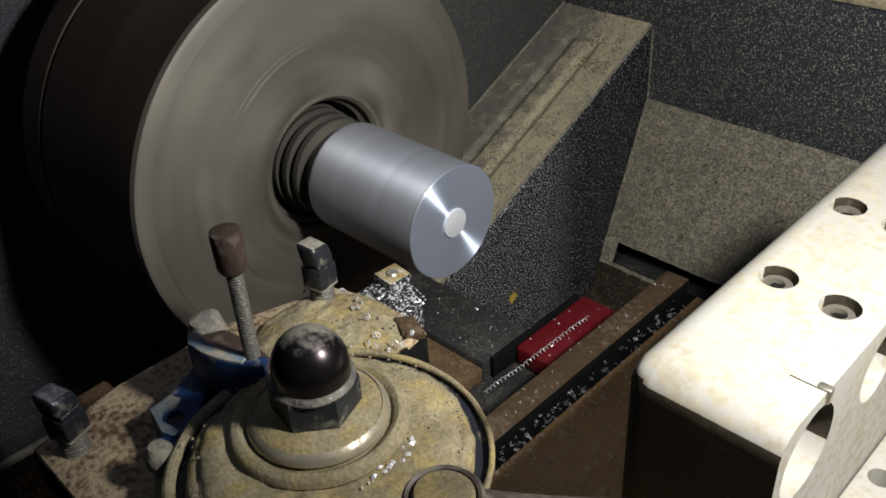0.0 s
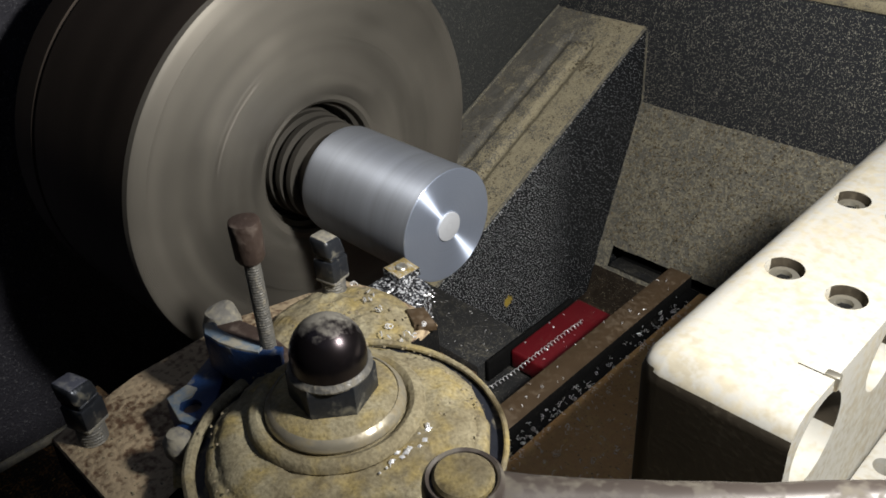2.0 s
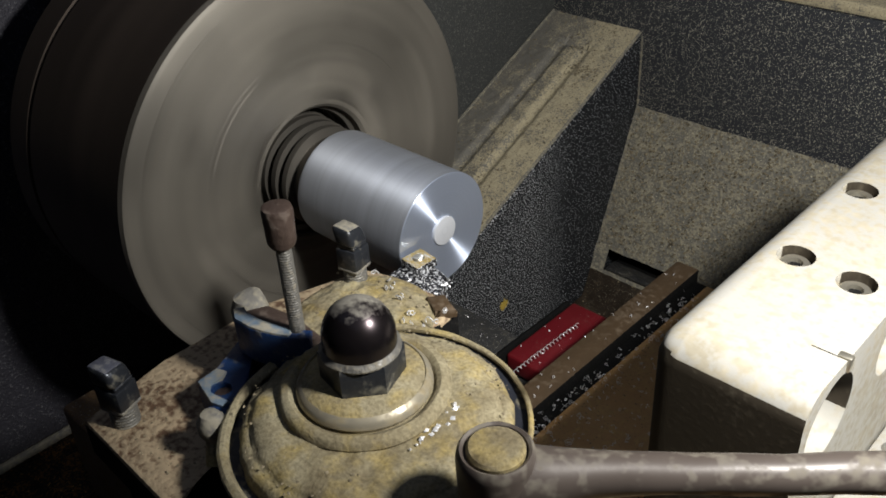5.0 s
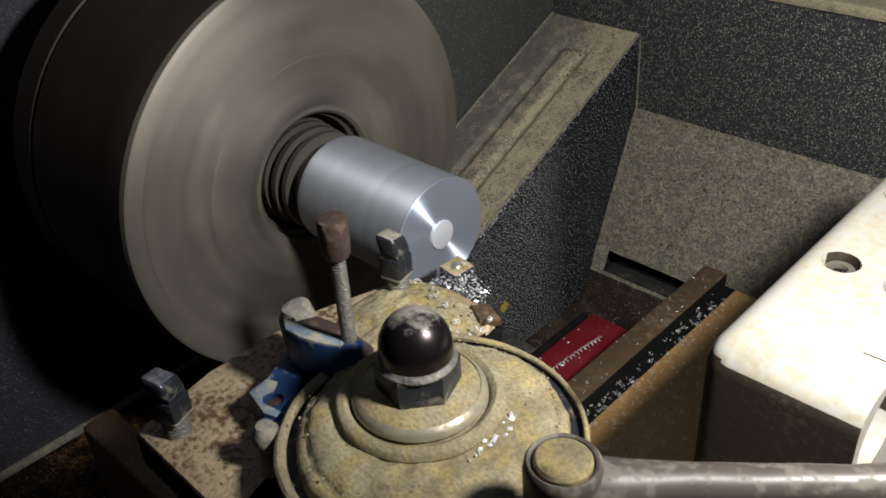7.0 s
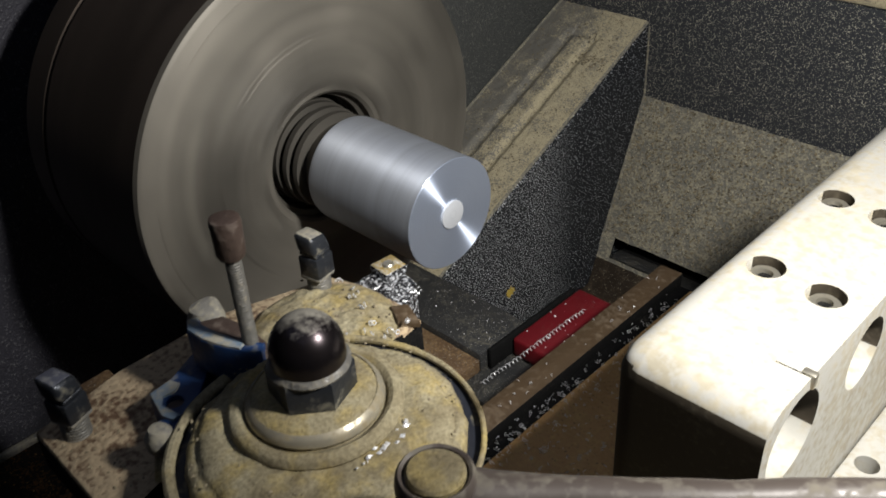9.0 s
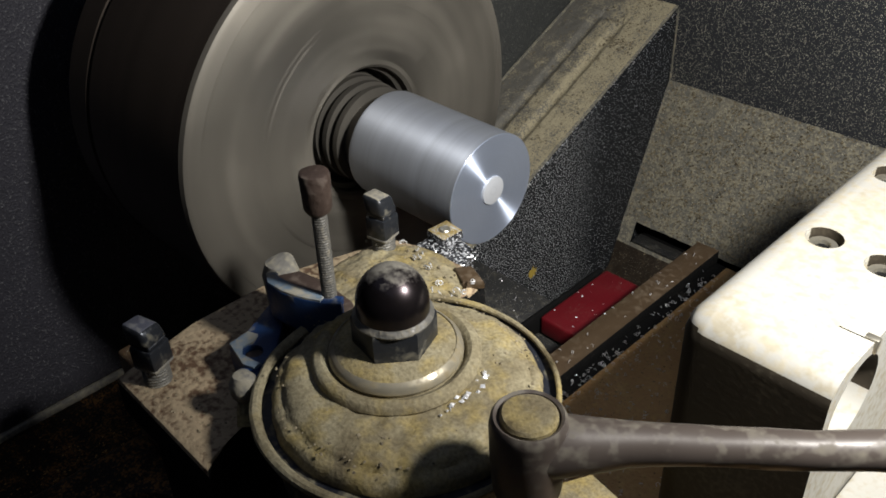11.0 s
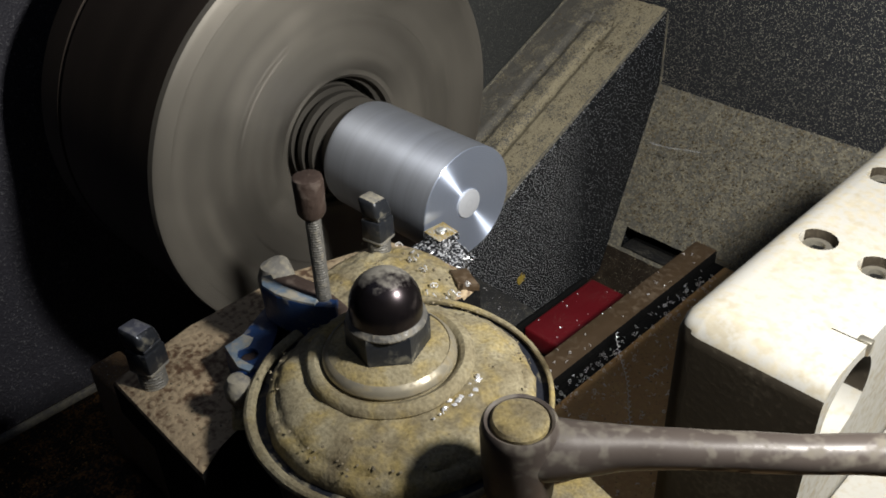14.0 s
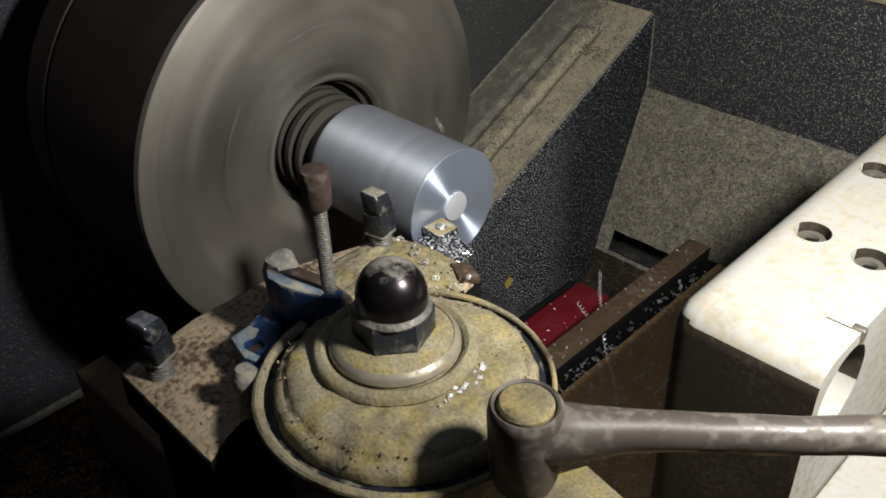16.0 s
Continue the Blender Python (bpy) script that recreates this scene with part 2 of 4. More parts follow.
def turned(name, colour, rough, aniso, rings, ring_depth, dirt=0.0, soft=0.0):
    """Metal turned about the object's x axis, with ring marks."""
    m, t, b, n, l = nodes_of(name)
    c = n("ShaderNodeTexCoord")
    sep = n("ShaderNodeSeparateXYZ")
    l(c.outputs["Object"], sep.inputs[0])
    yy, zz, ss, rr = (n("ShaderNodeMath") for _ in range(4))
    yy.operation = zz.operation = "MULTIPLY"
    for k in (0, 1):
        l(sep.outputs["Y"], yy.inputs[k])
        l(sep.outputs["Z"], zz.inputs[k])
    l(yy.outputs[0], ss.inputs[0])
    l(zz.outputs[0], ss.inputs[1])
    rr.operation = "SQRT"
    l(ss.outputs[0], rr.inputs[0])
    comb = n("ShaderNodeCombineXYZ")
    l(rr.outputs[0], comb.inputs["X"])
    l(sep.outputs["X"], comb.inputs["Y"])
    nz = n("ShaderNodeTexNoise")
    nz.inputs["Scale"].default_value, nz.inputs["Detail"].default_value = rings, 5
    l(comb.outputs[0], nz.inputs["Vector"])
    dark = tuple(0.84 * v for v in colour)
    col = ramp(t, nz.outputs["Fac"], [(0.3, dark), (0.7, colour)])
    if dirt:
        smear = ramp(t, noise_of(t, 24, 3), [(0.46, (0, 0, 0)), (0.60, (dirt,) * 3)])
        col = blend(t, smear, col, tuple(0.38 * v for v in colour))
        col = blend(t, ramp(t, noise_of(t, 38, 4), [(0.56, (0, 0, 0)), (0.66, (dirt,) * 3)]), col, tuple(min(1, 1.95 * v) for v in colour))
    l(col, b.inputs["Base Color"])
    b.inputs["Metallic"].default_value, b.inputs["Roughness"].default_value = 1.0, rough
    b.inputs["Anisotropic"].default_value, b.inputs["Anisotropic Rotation"].default_value = aniso, 0.25
    tan = n("ShaderNodeTangent")
    tan.direction_type, tan.axis = "RADIAL", "X"
    l(tan.outputs[0], b.inputs["Tangent"])
    bumped(t, b, nz.outputs["Fac"], ring_depth, 0.0004)
    if soft:
        grey = n("ShaderNodeBsdfPrincipled")
        l(col, grey.inputs["Base Color"])
        grey.inputs["Metallic"].default_value, grey.inputs["Roughness"].default_value = 0.35, 0.55
        mix = n("ShaderNodeMixShader")
        mix.inputs[0].default_value = soft
        l(b.outputs[0], mix.inputs[1])
        l(grey.outputs[0], mix.inputs[2])
        l(mix.outputs[0], t.nodes["Material Output"].inputs[0])
    return m


M_WORK = turned("turned_aluminium", (0.62, 0.66, 0.74), 0.42, 0.85, 260, 0.02, 0, 0.32)
M_FACE = turned("freshly_faced_aluminium", (0.54, 0.61, 0.76), 0.37, 1.0, 2600, 0.02, 0, 0.30)
M_BOSS = turned("uncut_aluminium", (0.62, 0.64, 0.68), 0.5, 0.2, 900, 0.05, 0, 0.8)
M_CHUCK = turned("worn_chuck_steel", (0.178, 0.163, 0.138), 0.60, 0.5, 110, 0.04, 1.0, 0.72)
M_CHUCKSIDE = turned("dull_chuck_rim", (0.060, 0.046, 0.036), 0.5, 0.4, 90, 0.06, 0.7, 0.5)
M_JAW = turned("grey_jaw_steel", (0.12, 0.110, 0.095), 0.45, 0.2, 300, 0.1, 0.4, 0.5)
def dusty_dome():
    """Polished black steel with dust lying on its crown."""
    m, t, b, n, l = nodes_of("polished_blackened_dome")
    c, dot, add = n("ShaderNodeTexCoord"), n("ShaderNodeVectorMath"), n("ShaderNodeMath")
    dot.operation = "DOT_PRODUCT"
    dot.inputs[1].default_value = (-34, 26, 42)
    l(c.outputs["Object"], dot.inputs[0])
    l(dot.outputs["Value"], add.inputs[0])
    l(noise_of(t, 260, 5), add.inputs[1])
    mr = n("ShaderNodeMapRange")
    mr.inputs["From Min"].default_value, mr.inputs["From Max"].default_value = 1.26, 1.52
    l(add.outputs[0], mr.inputs["Value"])
    fac = mr.outputs["Result"]
    tone = blend(t, noise_of(t, 120, 4), (0.030, 0.029, 0.036), (0.060, 0.046, 0.046))
    l(blend(t, fac, tone, blend(t, noise_of(t, 900, 3), (0.13, 0.12, 0.10), (0.25, 0.235, 0.20))), b.inputs["Base Color"])
    l(ramp(t, fac, [(0, (0.9,) * 3), (1, (0, 0, 0))]), b.inputs["Metallic"])
    l(ramp(t, fac, [(0, (0.27,) * 3), (1, (0.9,) * 3)]), b.inputs["Roughness"])
    return m


M_DOME = dusty_dome()
# The block's aluminium with dust, darkened to carry the shade on its front end.
M_ENDFACE = coated("shaded_dusty_sawn_face", (0.024, 0.019, 0.013), (0.036, 0.029, 0.020), (0.062, 0.052, 0.036), 0.30, 500, rough=0.7, patch=22, bump=0.1, shine=0.2)


# ---- mesh helpers ----
def finish(bm, smooth=35):
    bmesh.ops.recalc_face_normals(bm, faces=bm.faces)
    for f in bm.faces:
        f.smooth = True
    for e in bm.edges:
        if len(e.link_faces) == 2 and e.calc_face_angle(0) > radians(smooth):
            e.smooth = False
    return bm


def mesh_object(name, bm, material, smooth=35):
    finish(bm, smooth)
    me = bpy.data.meshes.new(name)
    bm.to_mesh(me)
    bm.free()
    me.materials.append(material)
    return new(name, me)


def thing(name, x=0, y=0, z=0, label="", category="", group="", kind=""):
    ob = new(name)
    ob.empty_display_size = 0.01
    ob.location = (x, y, z)
    return tagged(ob, label, category, group, kind)


def part(name, bm, material, parent, label="", smooth=35):
    ob = mesh_object(name, bm, material, smooth)
    ob.parent = parent
    return tagged(ob, label)


def face_material(ob, material, test):
    """Give the faces whose normal passes the test a material of their own."""
    ob.data.materials.append(material)
    for f in ob.data.polygons:
        if test(f.normal):
            f.material_index = 1
    return ob


def box(x0, x1, y0, y1, z0, z1, bevel=0.001, seg=2, bm=None):
    bm = bm or bmesh.new()
    vs = [bm.verts.new((x, y, z)) for x in (x0, x1) for y in (y0, y1) for z in (z0, z1)]
    fs = [bm.faces.new([vs[i] for i in q]) for q in ((0, 1, 3, 2), (4, 6, 7, 5), (0, 4, 5, 1), (2, 3, 7, 6), (0, 2, 6, 4), (1, 5, 7, 3))]
    if bevel:
        es = list({e for f in fs for e in f.edges})
        bmesh.ops.bevel(bm, geom=es, offset=bevel, segments=seg, affect="EDGES", profile=0.5)
    return bm


def prism(poly, z0, z1, bevel=0.0, seg=2, bm=None):
    """A plan of (x, y) corners, raised from z0 to z1."""
    bm = bm or bmesh.new()
    lo = [bm.verts.new((x, y, z0)) for x, y in poly]
    hi = [bm.verts.new((x, y, z1)) for x, y in poly]
    n = len(poly)
    top = bm.faces.new(hi)
    bm.faces.new(lo[::-1])
    for i in range(n):
        bm.faces.new((lo[i], lo[(i + 1) % n], hi[(i + 1) % n], hi[i]))
    if bevel:
        bmesh.ops.bevel(bm, geom=list(top.edges), offset=bevel, segments=seg, affect="EDGES", profile=0.5)
    return bm


def revolve(profile, n=64, axis="z", bm=None, at=(0, 0, 0)):
    """A closed or open profile of (radius, height) turned about an axis."""
    bm = bm or bmesh.new()
    rings = []
    for r, h in profile:
        ring = []
        if r < 1e-6:
            p = (0, 0, h) if axis == "z" else (h, 0, 0)
            ring = [bm.verts.new(Vector(p) + Vector(at))]
        else:
            for i in range(n):
                a = 2 * math.pi * i / n
                p = (r * math.cos(a), r * math.sin(a), h) if axis == "z" else (h, r * math.cos(a), r * math.sin(a))
                ring.append(bm.verts.new(Vector(p) + Vector(at)))
        rings.append(ring)
    for a, b in zip(rings, rings[1:]):
        for i in range(n):
            j = (i + 1) % n
            if len(a) == 1 and len(b) == 1:
                continue
            if len(a) == 1:
                bm.faces.new((a[0], b[j], b[i]))
            elif len(b) == 1:
                bm.faces.new((a[i], a[j], b[0]))
            else:
                bm.faces.new((a[i], a[j], b[j], b[i]))
    return bm


def sweep(points, radius, n=8, flat=1.0, bm=None):
    """A round bar along points; radius is a number or one for each point."""
    bm = bm or bmesh.new()
    pts = [Vector(p) for p in points]
    rad = radius if isinstance(radius, (list, tuple)) else [radius] * len(pts)
    rings = []
    side = None
    for i, p in enumerate(pts):
        d = (pts[min(i + 1, len(pts) - 1)] - pts[max(i - 1, 0)]).normalized()
        if side is None:
            side = d.orthogonal().normalized() if abs(d.z) > 0.9 else d.cross(Vector((0, 0, 1))).normalized()
        side = (side - d * side.dot(d)).normalized()
        up = side.cross(d)
        rings.append([bm.verts.new(p + rad[i] * (math.cos(2 * math.pi * k / n) * side + flat * math.sin(2 * math.pi * k / n) * up)) for k in range(n)])
    for a, b in zip(rings, rings[1:]):
        for k in range(n):
            bm.faces.new((a[k], a[(k + 1) % n], b[(k + 1) % n], b[k]))
    bm.faces.new(rings[0][::-1])
    bm.faces.new(rings[-1])
    return bm


def roughen(bm, size, scale, up_only=False):
    """Push the vertices about by a few tenths of a millimetre, as dirt and wear do."""
    for v in bm.verts:
        d = noise.noise_vector(v.co * scale) * size
        v.co += Vector((0, 0, d.z)) if up_only else d
    return bm


def grid_top(poly_fn, x0, x1, y0, y1, nx, ny, bm=None):
    bm = bm or bmesh.new()
    vs = [[bm.verts.new(poly_fn(x0 + (x1 - x0) * i / nx, y0 + (y1 - y0) * j / ny)) for j in range(ny + 1)] for i in range(nx + 1)]
    for i in range(nx):
        for j in range(ny):
            bm.faces.new((vs[i][j], vs[i + 1][j], vs[i + 1][j + 1], vs[i][j + 1]))
    return bm


CROSS, SADDLE = [], []   # what rides on the cross slide, and on the saddle


# ---- the room, unseen and made up, that closes the place and shapes its fill light ----
def room():
    tagged(mesh_object("floor", box(-2.5, 2.5, -2.2, 1.8, -1.16, -1.10, 0), M_FLOOR), "stained grey concrete workshop floor", "floor", kind="structure")
    tagged(mesh_object("wall_west", box(-2.6, -2.5, -2.2, 1.8, -1.16, 1.6, 0), M_WALL), "unseen grubby pale workshop wall", "wall", kind="structure")
    tagged(mesh_object("wall_east", box(2.5, 2.6, -2.2, 1.8, -1.16, 1.6, 0), M_WALL), "unseen grubby pale workshop wall", "wall", kind="structure")
    tagged(mesh_object("wall_north", box(-2.6, 2.6, 1.8, 1.9, -1.16, 1.6, 0), M_WALL), "unseen grubby pale workshop wall", "wall", kind="structure")
    tagged(mesh_object("wall_south", box(-2.6, 2.6, -2.3, -2.2, -1.16, 1.6, 0), M_WALL), "unseen grubby pale workshop wall", "wall", kind="structure")
    # Opening over the lathe, added to let world light fall from above.
    roof = bmesh.new()
    for x0, x1, y0, y1 in ((-2.6, -1.3, -2.3, 1.9), (1.7, 2.6, -2.3, 1.9), (-1.3, 1.7, -2.3, -1.5), (-1.3, 1.7, 1.1, 1.9)):
        box(x0, x1, y0, y1, 1.6, 1.7, 0, 2, roof)
    tagged(mesh_object("ceiling", roof, M_WALL), "unseen grubby pale ceiling with an opening added for fill light", "ceiling", kind="structure")


# ---- the lathe: bed, headstock, splash guard ----
WEDGE_X = -0.13


def lathe_frame():
    bed = thing("lathe_bed", 0, 0, -0.36, "dark grey painted cast-iron lathe bed with flat ways", "lathe bed", kind="structure")
    def inner(bm):
        bmesh.ops.translate(bm, verts=bm.verts, vec=(0, 0, 0.36))
        return bm
    part("bed_casting", inner(box(-0.6, 1.2, -0.21, 0.12, -0.50, -0.189, 0.004)), M_OIL, bed)
    part("pedestal", inner(box(-0.55, 1.15, -0.19, 0.34, -1.10, -0.51, 0.01)), M_PANEL, bed)
    part("front_way", inner(box(-0.134, 1.2, -0.20, -0.15, -0.1895, -0.150, 0.002)), M_RUST, bed)
    part("rear_way", inner(box(-0.134, 1.2, 0.03, 0.085, -0.1895, -0.138, 0.002)), M_IRON, bed)
    head = thing("headstock", -0.30, 0, -0.1, "dark grey painted lathe headstock behind the chuck", "headstock", kind="structure")
    def at_head(bm):
        bmesh.ops.translate(bm, verts=bm.verts, vec=(0.30, 0, 0.1))
        return bm
    part("housing", at_head(box(-0.55, -0.233, -0.30, 0.095, -0.1835, 0.32, 0.0015, 2)), M_PANEL, head)
    part("base_casting", at_head(box(-0.55, -0.1345, -0.34, -0.2105, -0.45, -0.1892, 0.0015)), M_OIL, head)
    part("base_edge", at_head(roughen(box(-0.2345, -0.2305, -0.299, 0.09, -0.1885, -0.1838, 0.0008), 0.0002, 90)), M_BOLTTOP, head, "thin worn edge along the foot of the headstock")
    part("spindle_nose", at_head(revolve([(0, -0.25), (0.05, -0.25), (0.05, -0.1825), (0, -0.1825)], 48, "x")), M_CHUCKSIDE, head)


def splash_guard():
    """The chip guard behind the chuck: a sloping shelf with ribs, its side, the back wall and the chute below."""
    guard = thing("splash_guard", -0.13, 0.35, -0.1, "black hammer-painted splash guard strewn with dry cutting dust", "splash guard", kind="structure")
    def loc(bm):
        bmesh.ops.translate(bm, verts=bm.verts, vec=(0.13, -0.35, 0.1))
        return bm
    # the sloping shelf: profile in y and z, drawn out along x
    def slope(y):
        return -0.152 + (y - 0.128) * (0.104 / 0.224)
    bm = bmesh.new()
    pts = [(0.10, slope(0.10)), (0.352, slope(0.352)), (0.352, -0.30), (0.10, -0.30)]
    near = [bm.verts.new((WEDGE_X, y, z)) for y, z in pts]
    far = [bm.verts.new((-0.30, y, z)) for y, z in pts]
    bm.faces.new(near)
    bm.faces.new(far[::-1])
    for i in range(4):
        bm.faces.new((near[i], near[(i + 1) % 4], far[(i + 1) % 4], far[i]))
    bmesh.ops.bevel(bm, geom=[e for e in bm.edges if all(abs(v.co.x - WEDGE_X) < 1e-5 for v in e.verts)], offset=0.0022, segments=3, affect="EDGES")
    part("side_plate", loc(bm), M_SIDE, guard)
    # the dusty skin of the shelf, with two pressed grooves that meet at the top
    def skin(x, y):
        z = slope(y) + 0.0035
        d = min(max(abs(x + 0.172) - 0.011, 0) if y > 0.322 else 1, abs(abs(x + 0.172) - 0.011))
        if y > 0.322:
            d = max(d, abs(y - 0.326)) if abs(x + 0.172) < 0.011 else (d if y < 0.326 else 1)
        z -= 0.0032 * max(0.0, 1 - (d / 0.0060) ** 2) ** 2
        return (x, y, z + 0.0006 * noise.noise(Vector((x, y, 0)) * 180))
    part("shelf", loc(grid_top(skin, -0.213, WEDGE_X - 0.001, 0.10, 0.350, 80, 120)), M_DUSTY, guard, "sloping shelf caked with tan dust")
    part("edge_bead", loc(sweep([(WEDGE_X - 0.0008, y, slope(y) + 0.0022) for y in (0.10, 0.2, 0.3, 0.350)], 0.0012, 8)), M_CHUTE, guard, "pale worn edge")
    part("corner_seam", loc(roughen(sweep([(WEDGE_X + 0.0006, 0.3512, -0.050), (WEDGE_X + 0.0006, 0.3512, -0.080), (WEDGE_X + 0.0006, 0.3512, -0.105), (WEDGE_X + 0.0008, 0.336, -0.141), (WEDGE_X + 0.0008, 0.318, -0.182), (WEDGE_X + 0.0008, 0.300, -0.222)], 0.0007, 6), 0.0003, 200)), M_CHUTE, guard, "pale filled seam in the corner")
    part("ledge_wall", loc(box(-0.30, -0.214, 0.10, 0.36, -0.20, 0.30, 0.003)), M_LEDGE, guard)
    part("ledge_bead", loc(sweep([(-0.2125, y, slope(y) + 0.0040) for y in (0.10, 0.2, 0.3, 0.350)], 0.0012, 8)), M_CHUTE, guard, "pale seam along the shelf")
    part("back_wall", loc(box(-0.30, 0.90, 0.352, 0.372, -0.32, -0.0045, 0.003)), M_PAINT, guard)
    part("back_rim", loc(box(-0.10, 0.90, 0.3525, 0.42, -0.0042, 0.004, 0.002)), M_DUSTY, guard)
    # the chute falls from the back wall towards the bed, with a slot near its foot
    def chute_z(y):
        return -0.106 + (y - 0.352) * (0.150 / 0.066) if y > 0.286 else -0.256
    def chute(x, y):
        return (x, y, chute_z(y) + 0.0007 * noise.noise(Vector((x, y, 3)) * 160))
    y_top, y_low = 0.3045, 0.2975
    part("chute", loc(grid_top(chute, WEDGE_X + 0.0005, 0.90, y_top, 0.3515, 150, 24)), M_CHUTE, guard, "steep chute dusted with fine swarf")
    part("chute_foot", loc(grid_top(chute, WEDGE_X + 0.0005, 0.90, 0.2962, y_low, 150, 6)), M_CHUTE, guard, "foot of the chute strewn with swarf")
    part("chip_tray", loc(grid_top(chute, WEDGE_X + 0.0005, 0.90, 0.10, 0.2962, 150, 40)), M_TRAY, guard, "tray below the chute, dark from oil and painted shade")
    part("chute_cheek", loc(grid_top(chute, WEDGE_X + 0.0005, -0.1175, y_low, y_top, 4, 6)), M_CHUTE, guard)
    # Lining and roof coloured black for the shade inside the slot.
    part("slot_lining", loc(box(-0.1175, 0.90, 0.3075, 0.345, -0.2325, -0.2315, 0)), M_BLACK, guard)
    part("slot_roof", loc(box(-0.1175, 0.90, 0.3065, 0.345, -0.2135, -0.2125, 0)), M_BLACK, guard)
    part("slot_sill", loc(box(-0.1165, 0.20, 0.2985, 0.3115, -0.2312, -0.2285, 0.0005)), M_IRON, guard, "pale metal sill in the slot")


room()
lathe_frame()
splash_guard()


# ---- chuck and workpiece ----
def chuck():
    ob = thing("lathe_chuck", 0, 0, 0, "large spinning steel lathe chuck, brown-grey and worn", "chuck")
    part("body", revolve([(0.031, -0.150), (0.031, -0.0825), (0.0325, -0.081), (0.060, -0.081), (0.0955, -0.081), (0.0975, -0.0822), (0.098, -0.085)], 128, "x"), M_CHUCK, ob)
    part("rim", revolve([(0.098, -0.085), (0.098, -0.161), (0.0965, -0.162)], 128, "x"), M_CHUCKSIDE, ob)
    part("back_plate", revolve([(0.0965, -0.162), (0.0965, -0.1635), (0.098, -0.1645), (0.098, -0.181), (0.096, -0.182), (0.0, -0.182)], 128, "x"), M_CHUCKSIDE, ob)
    ridges = [(0.0309, -0.083)]
    for k in range(6):
        x = -0.084 - 0.0075 * k
        ridges += [(0.0312, x), (0.0312, x - 0.003), (0.0286, x - 0.0036), (0.0284, x - 0.0068), (0.0312, x - 0.0074)]
    part("bore", revolve(ridges + [(0.0, -0.150)], 64, "x"), M_JAW, ob, "dark ridged bore")
    for k in range(4):
        side = [(-0.100, 0.0345), (-0.0800, 0.0345), (-0.0770, 0.040), (-0.0770, 0.060), (-0.0795, 0.0605), (-0.0795, 0.090), (-0.100, 0.090)]
        bm = bmesh.new()
        a = [bm.verts.new((x, -0.0085, z)) for x, z in side]
        b = [bm.verts.new((x, 0.0085, z)) for x, z in side]
        bm.faces.new(a)
        bm.faces.new(b[::-1])
        for i in range(7):
            bm.faces.new((a[i], a[(i + 1) % 7], b[(i + 1) % 7], b[i]))
        bmesh.ops.bevel(bm, geom=list(bm.edges), offset=0.0006, segments=1, affect="EDGES")
        bmesh.ops.rotate(bm, verts=bm.verts, cent=(0, 0, 0), matrix=Matrix.Rotation(radians(90 * k + 20), 3, "X"))
        part("jaw", bm, M_JAW, ob, "stepped steel chuck jaw")
    return ob


def workpiece():
    ob = thing("workpiece", 0, 0, 0, "bright turned aluminium bar held in the chuck, freshly faced", "workpiece")
    R = 0.025
    part("barrel", revolve([(0.019, -0.0655), (R - 0.0012, -0.0655), (R - 0.0004, -0.0647), (R, -0.0630), (R, -0.0003)], 128, "x"), M_WORK, ob)
    steps = [(0, -0.13), (0.0285, -0.13)]
    for k in range(8):
        x = -0.125 + 0.0068 * k
        r = 0.0285 - 0.0007 * k
        steps += [(r, x), (r, x + 0.0030), (r - 0.0042, x + 0.0036), (r - 0.0042, x + 0.0062)]
    steps += [(0.019, -0.068), (0.019, -0.0655)]
    part("stub", revolve(steps, 64, "x"), M_JAW, ob, "dark stepped stub gripped by the jaws")
    part("end_face", revolve([(R, -0.0003), (R - 0.0003, 0.0), (0.0064, 0.0)], 128, "x"), M_FACE, ob, "mirror-bright faced end")
    part("centre_boss", revolve([(0.0064, 0.0), (0.0063, 0.0009), (0.006, 0.001), (0.0, 0.001)], 48, "x"), M_BOSS, ob, "pale round boss left uncut at the centre")
    return ob


the_chuck = chuck()
the_work = workpiece()


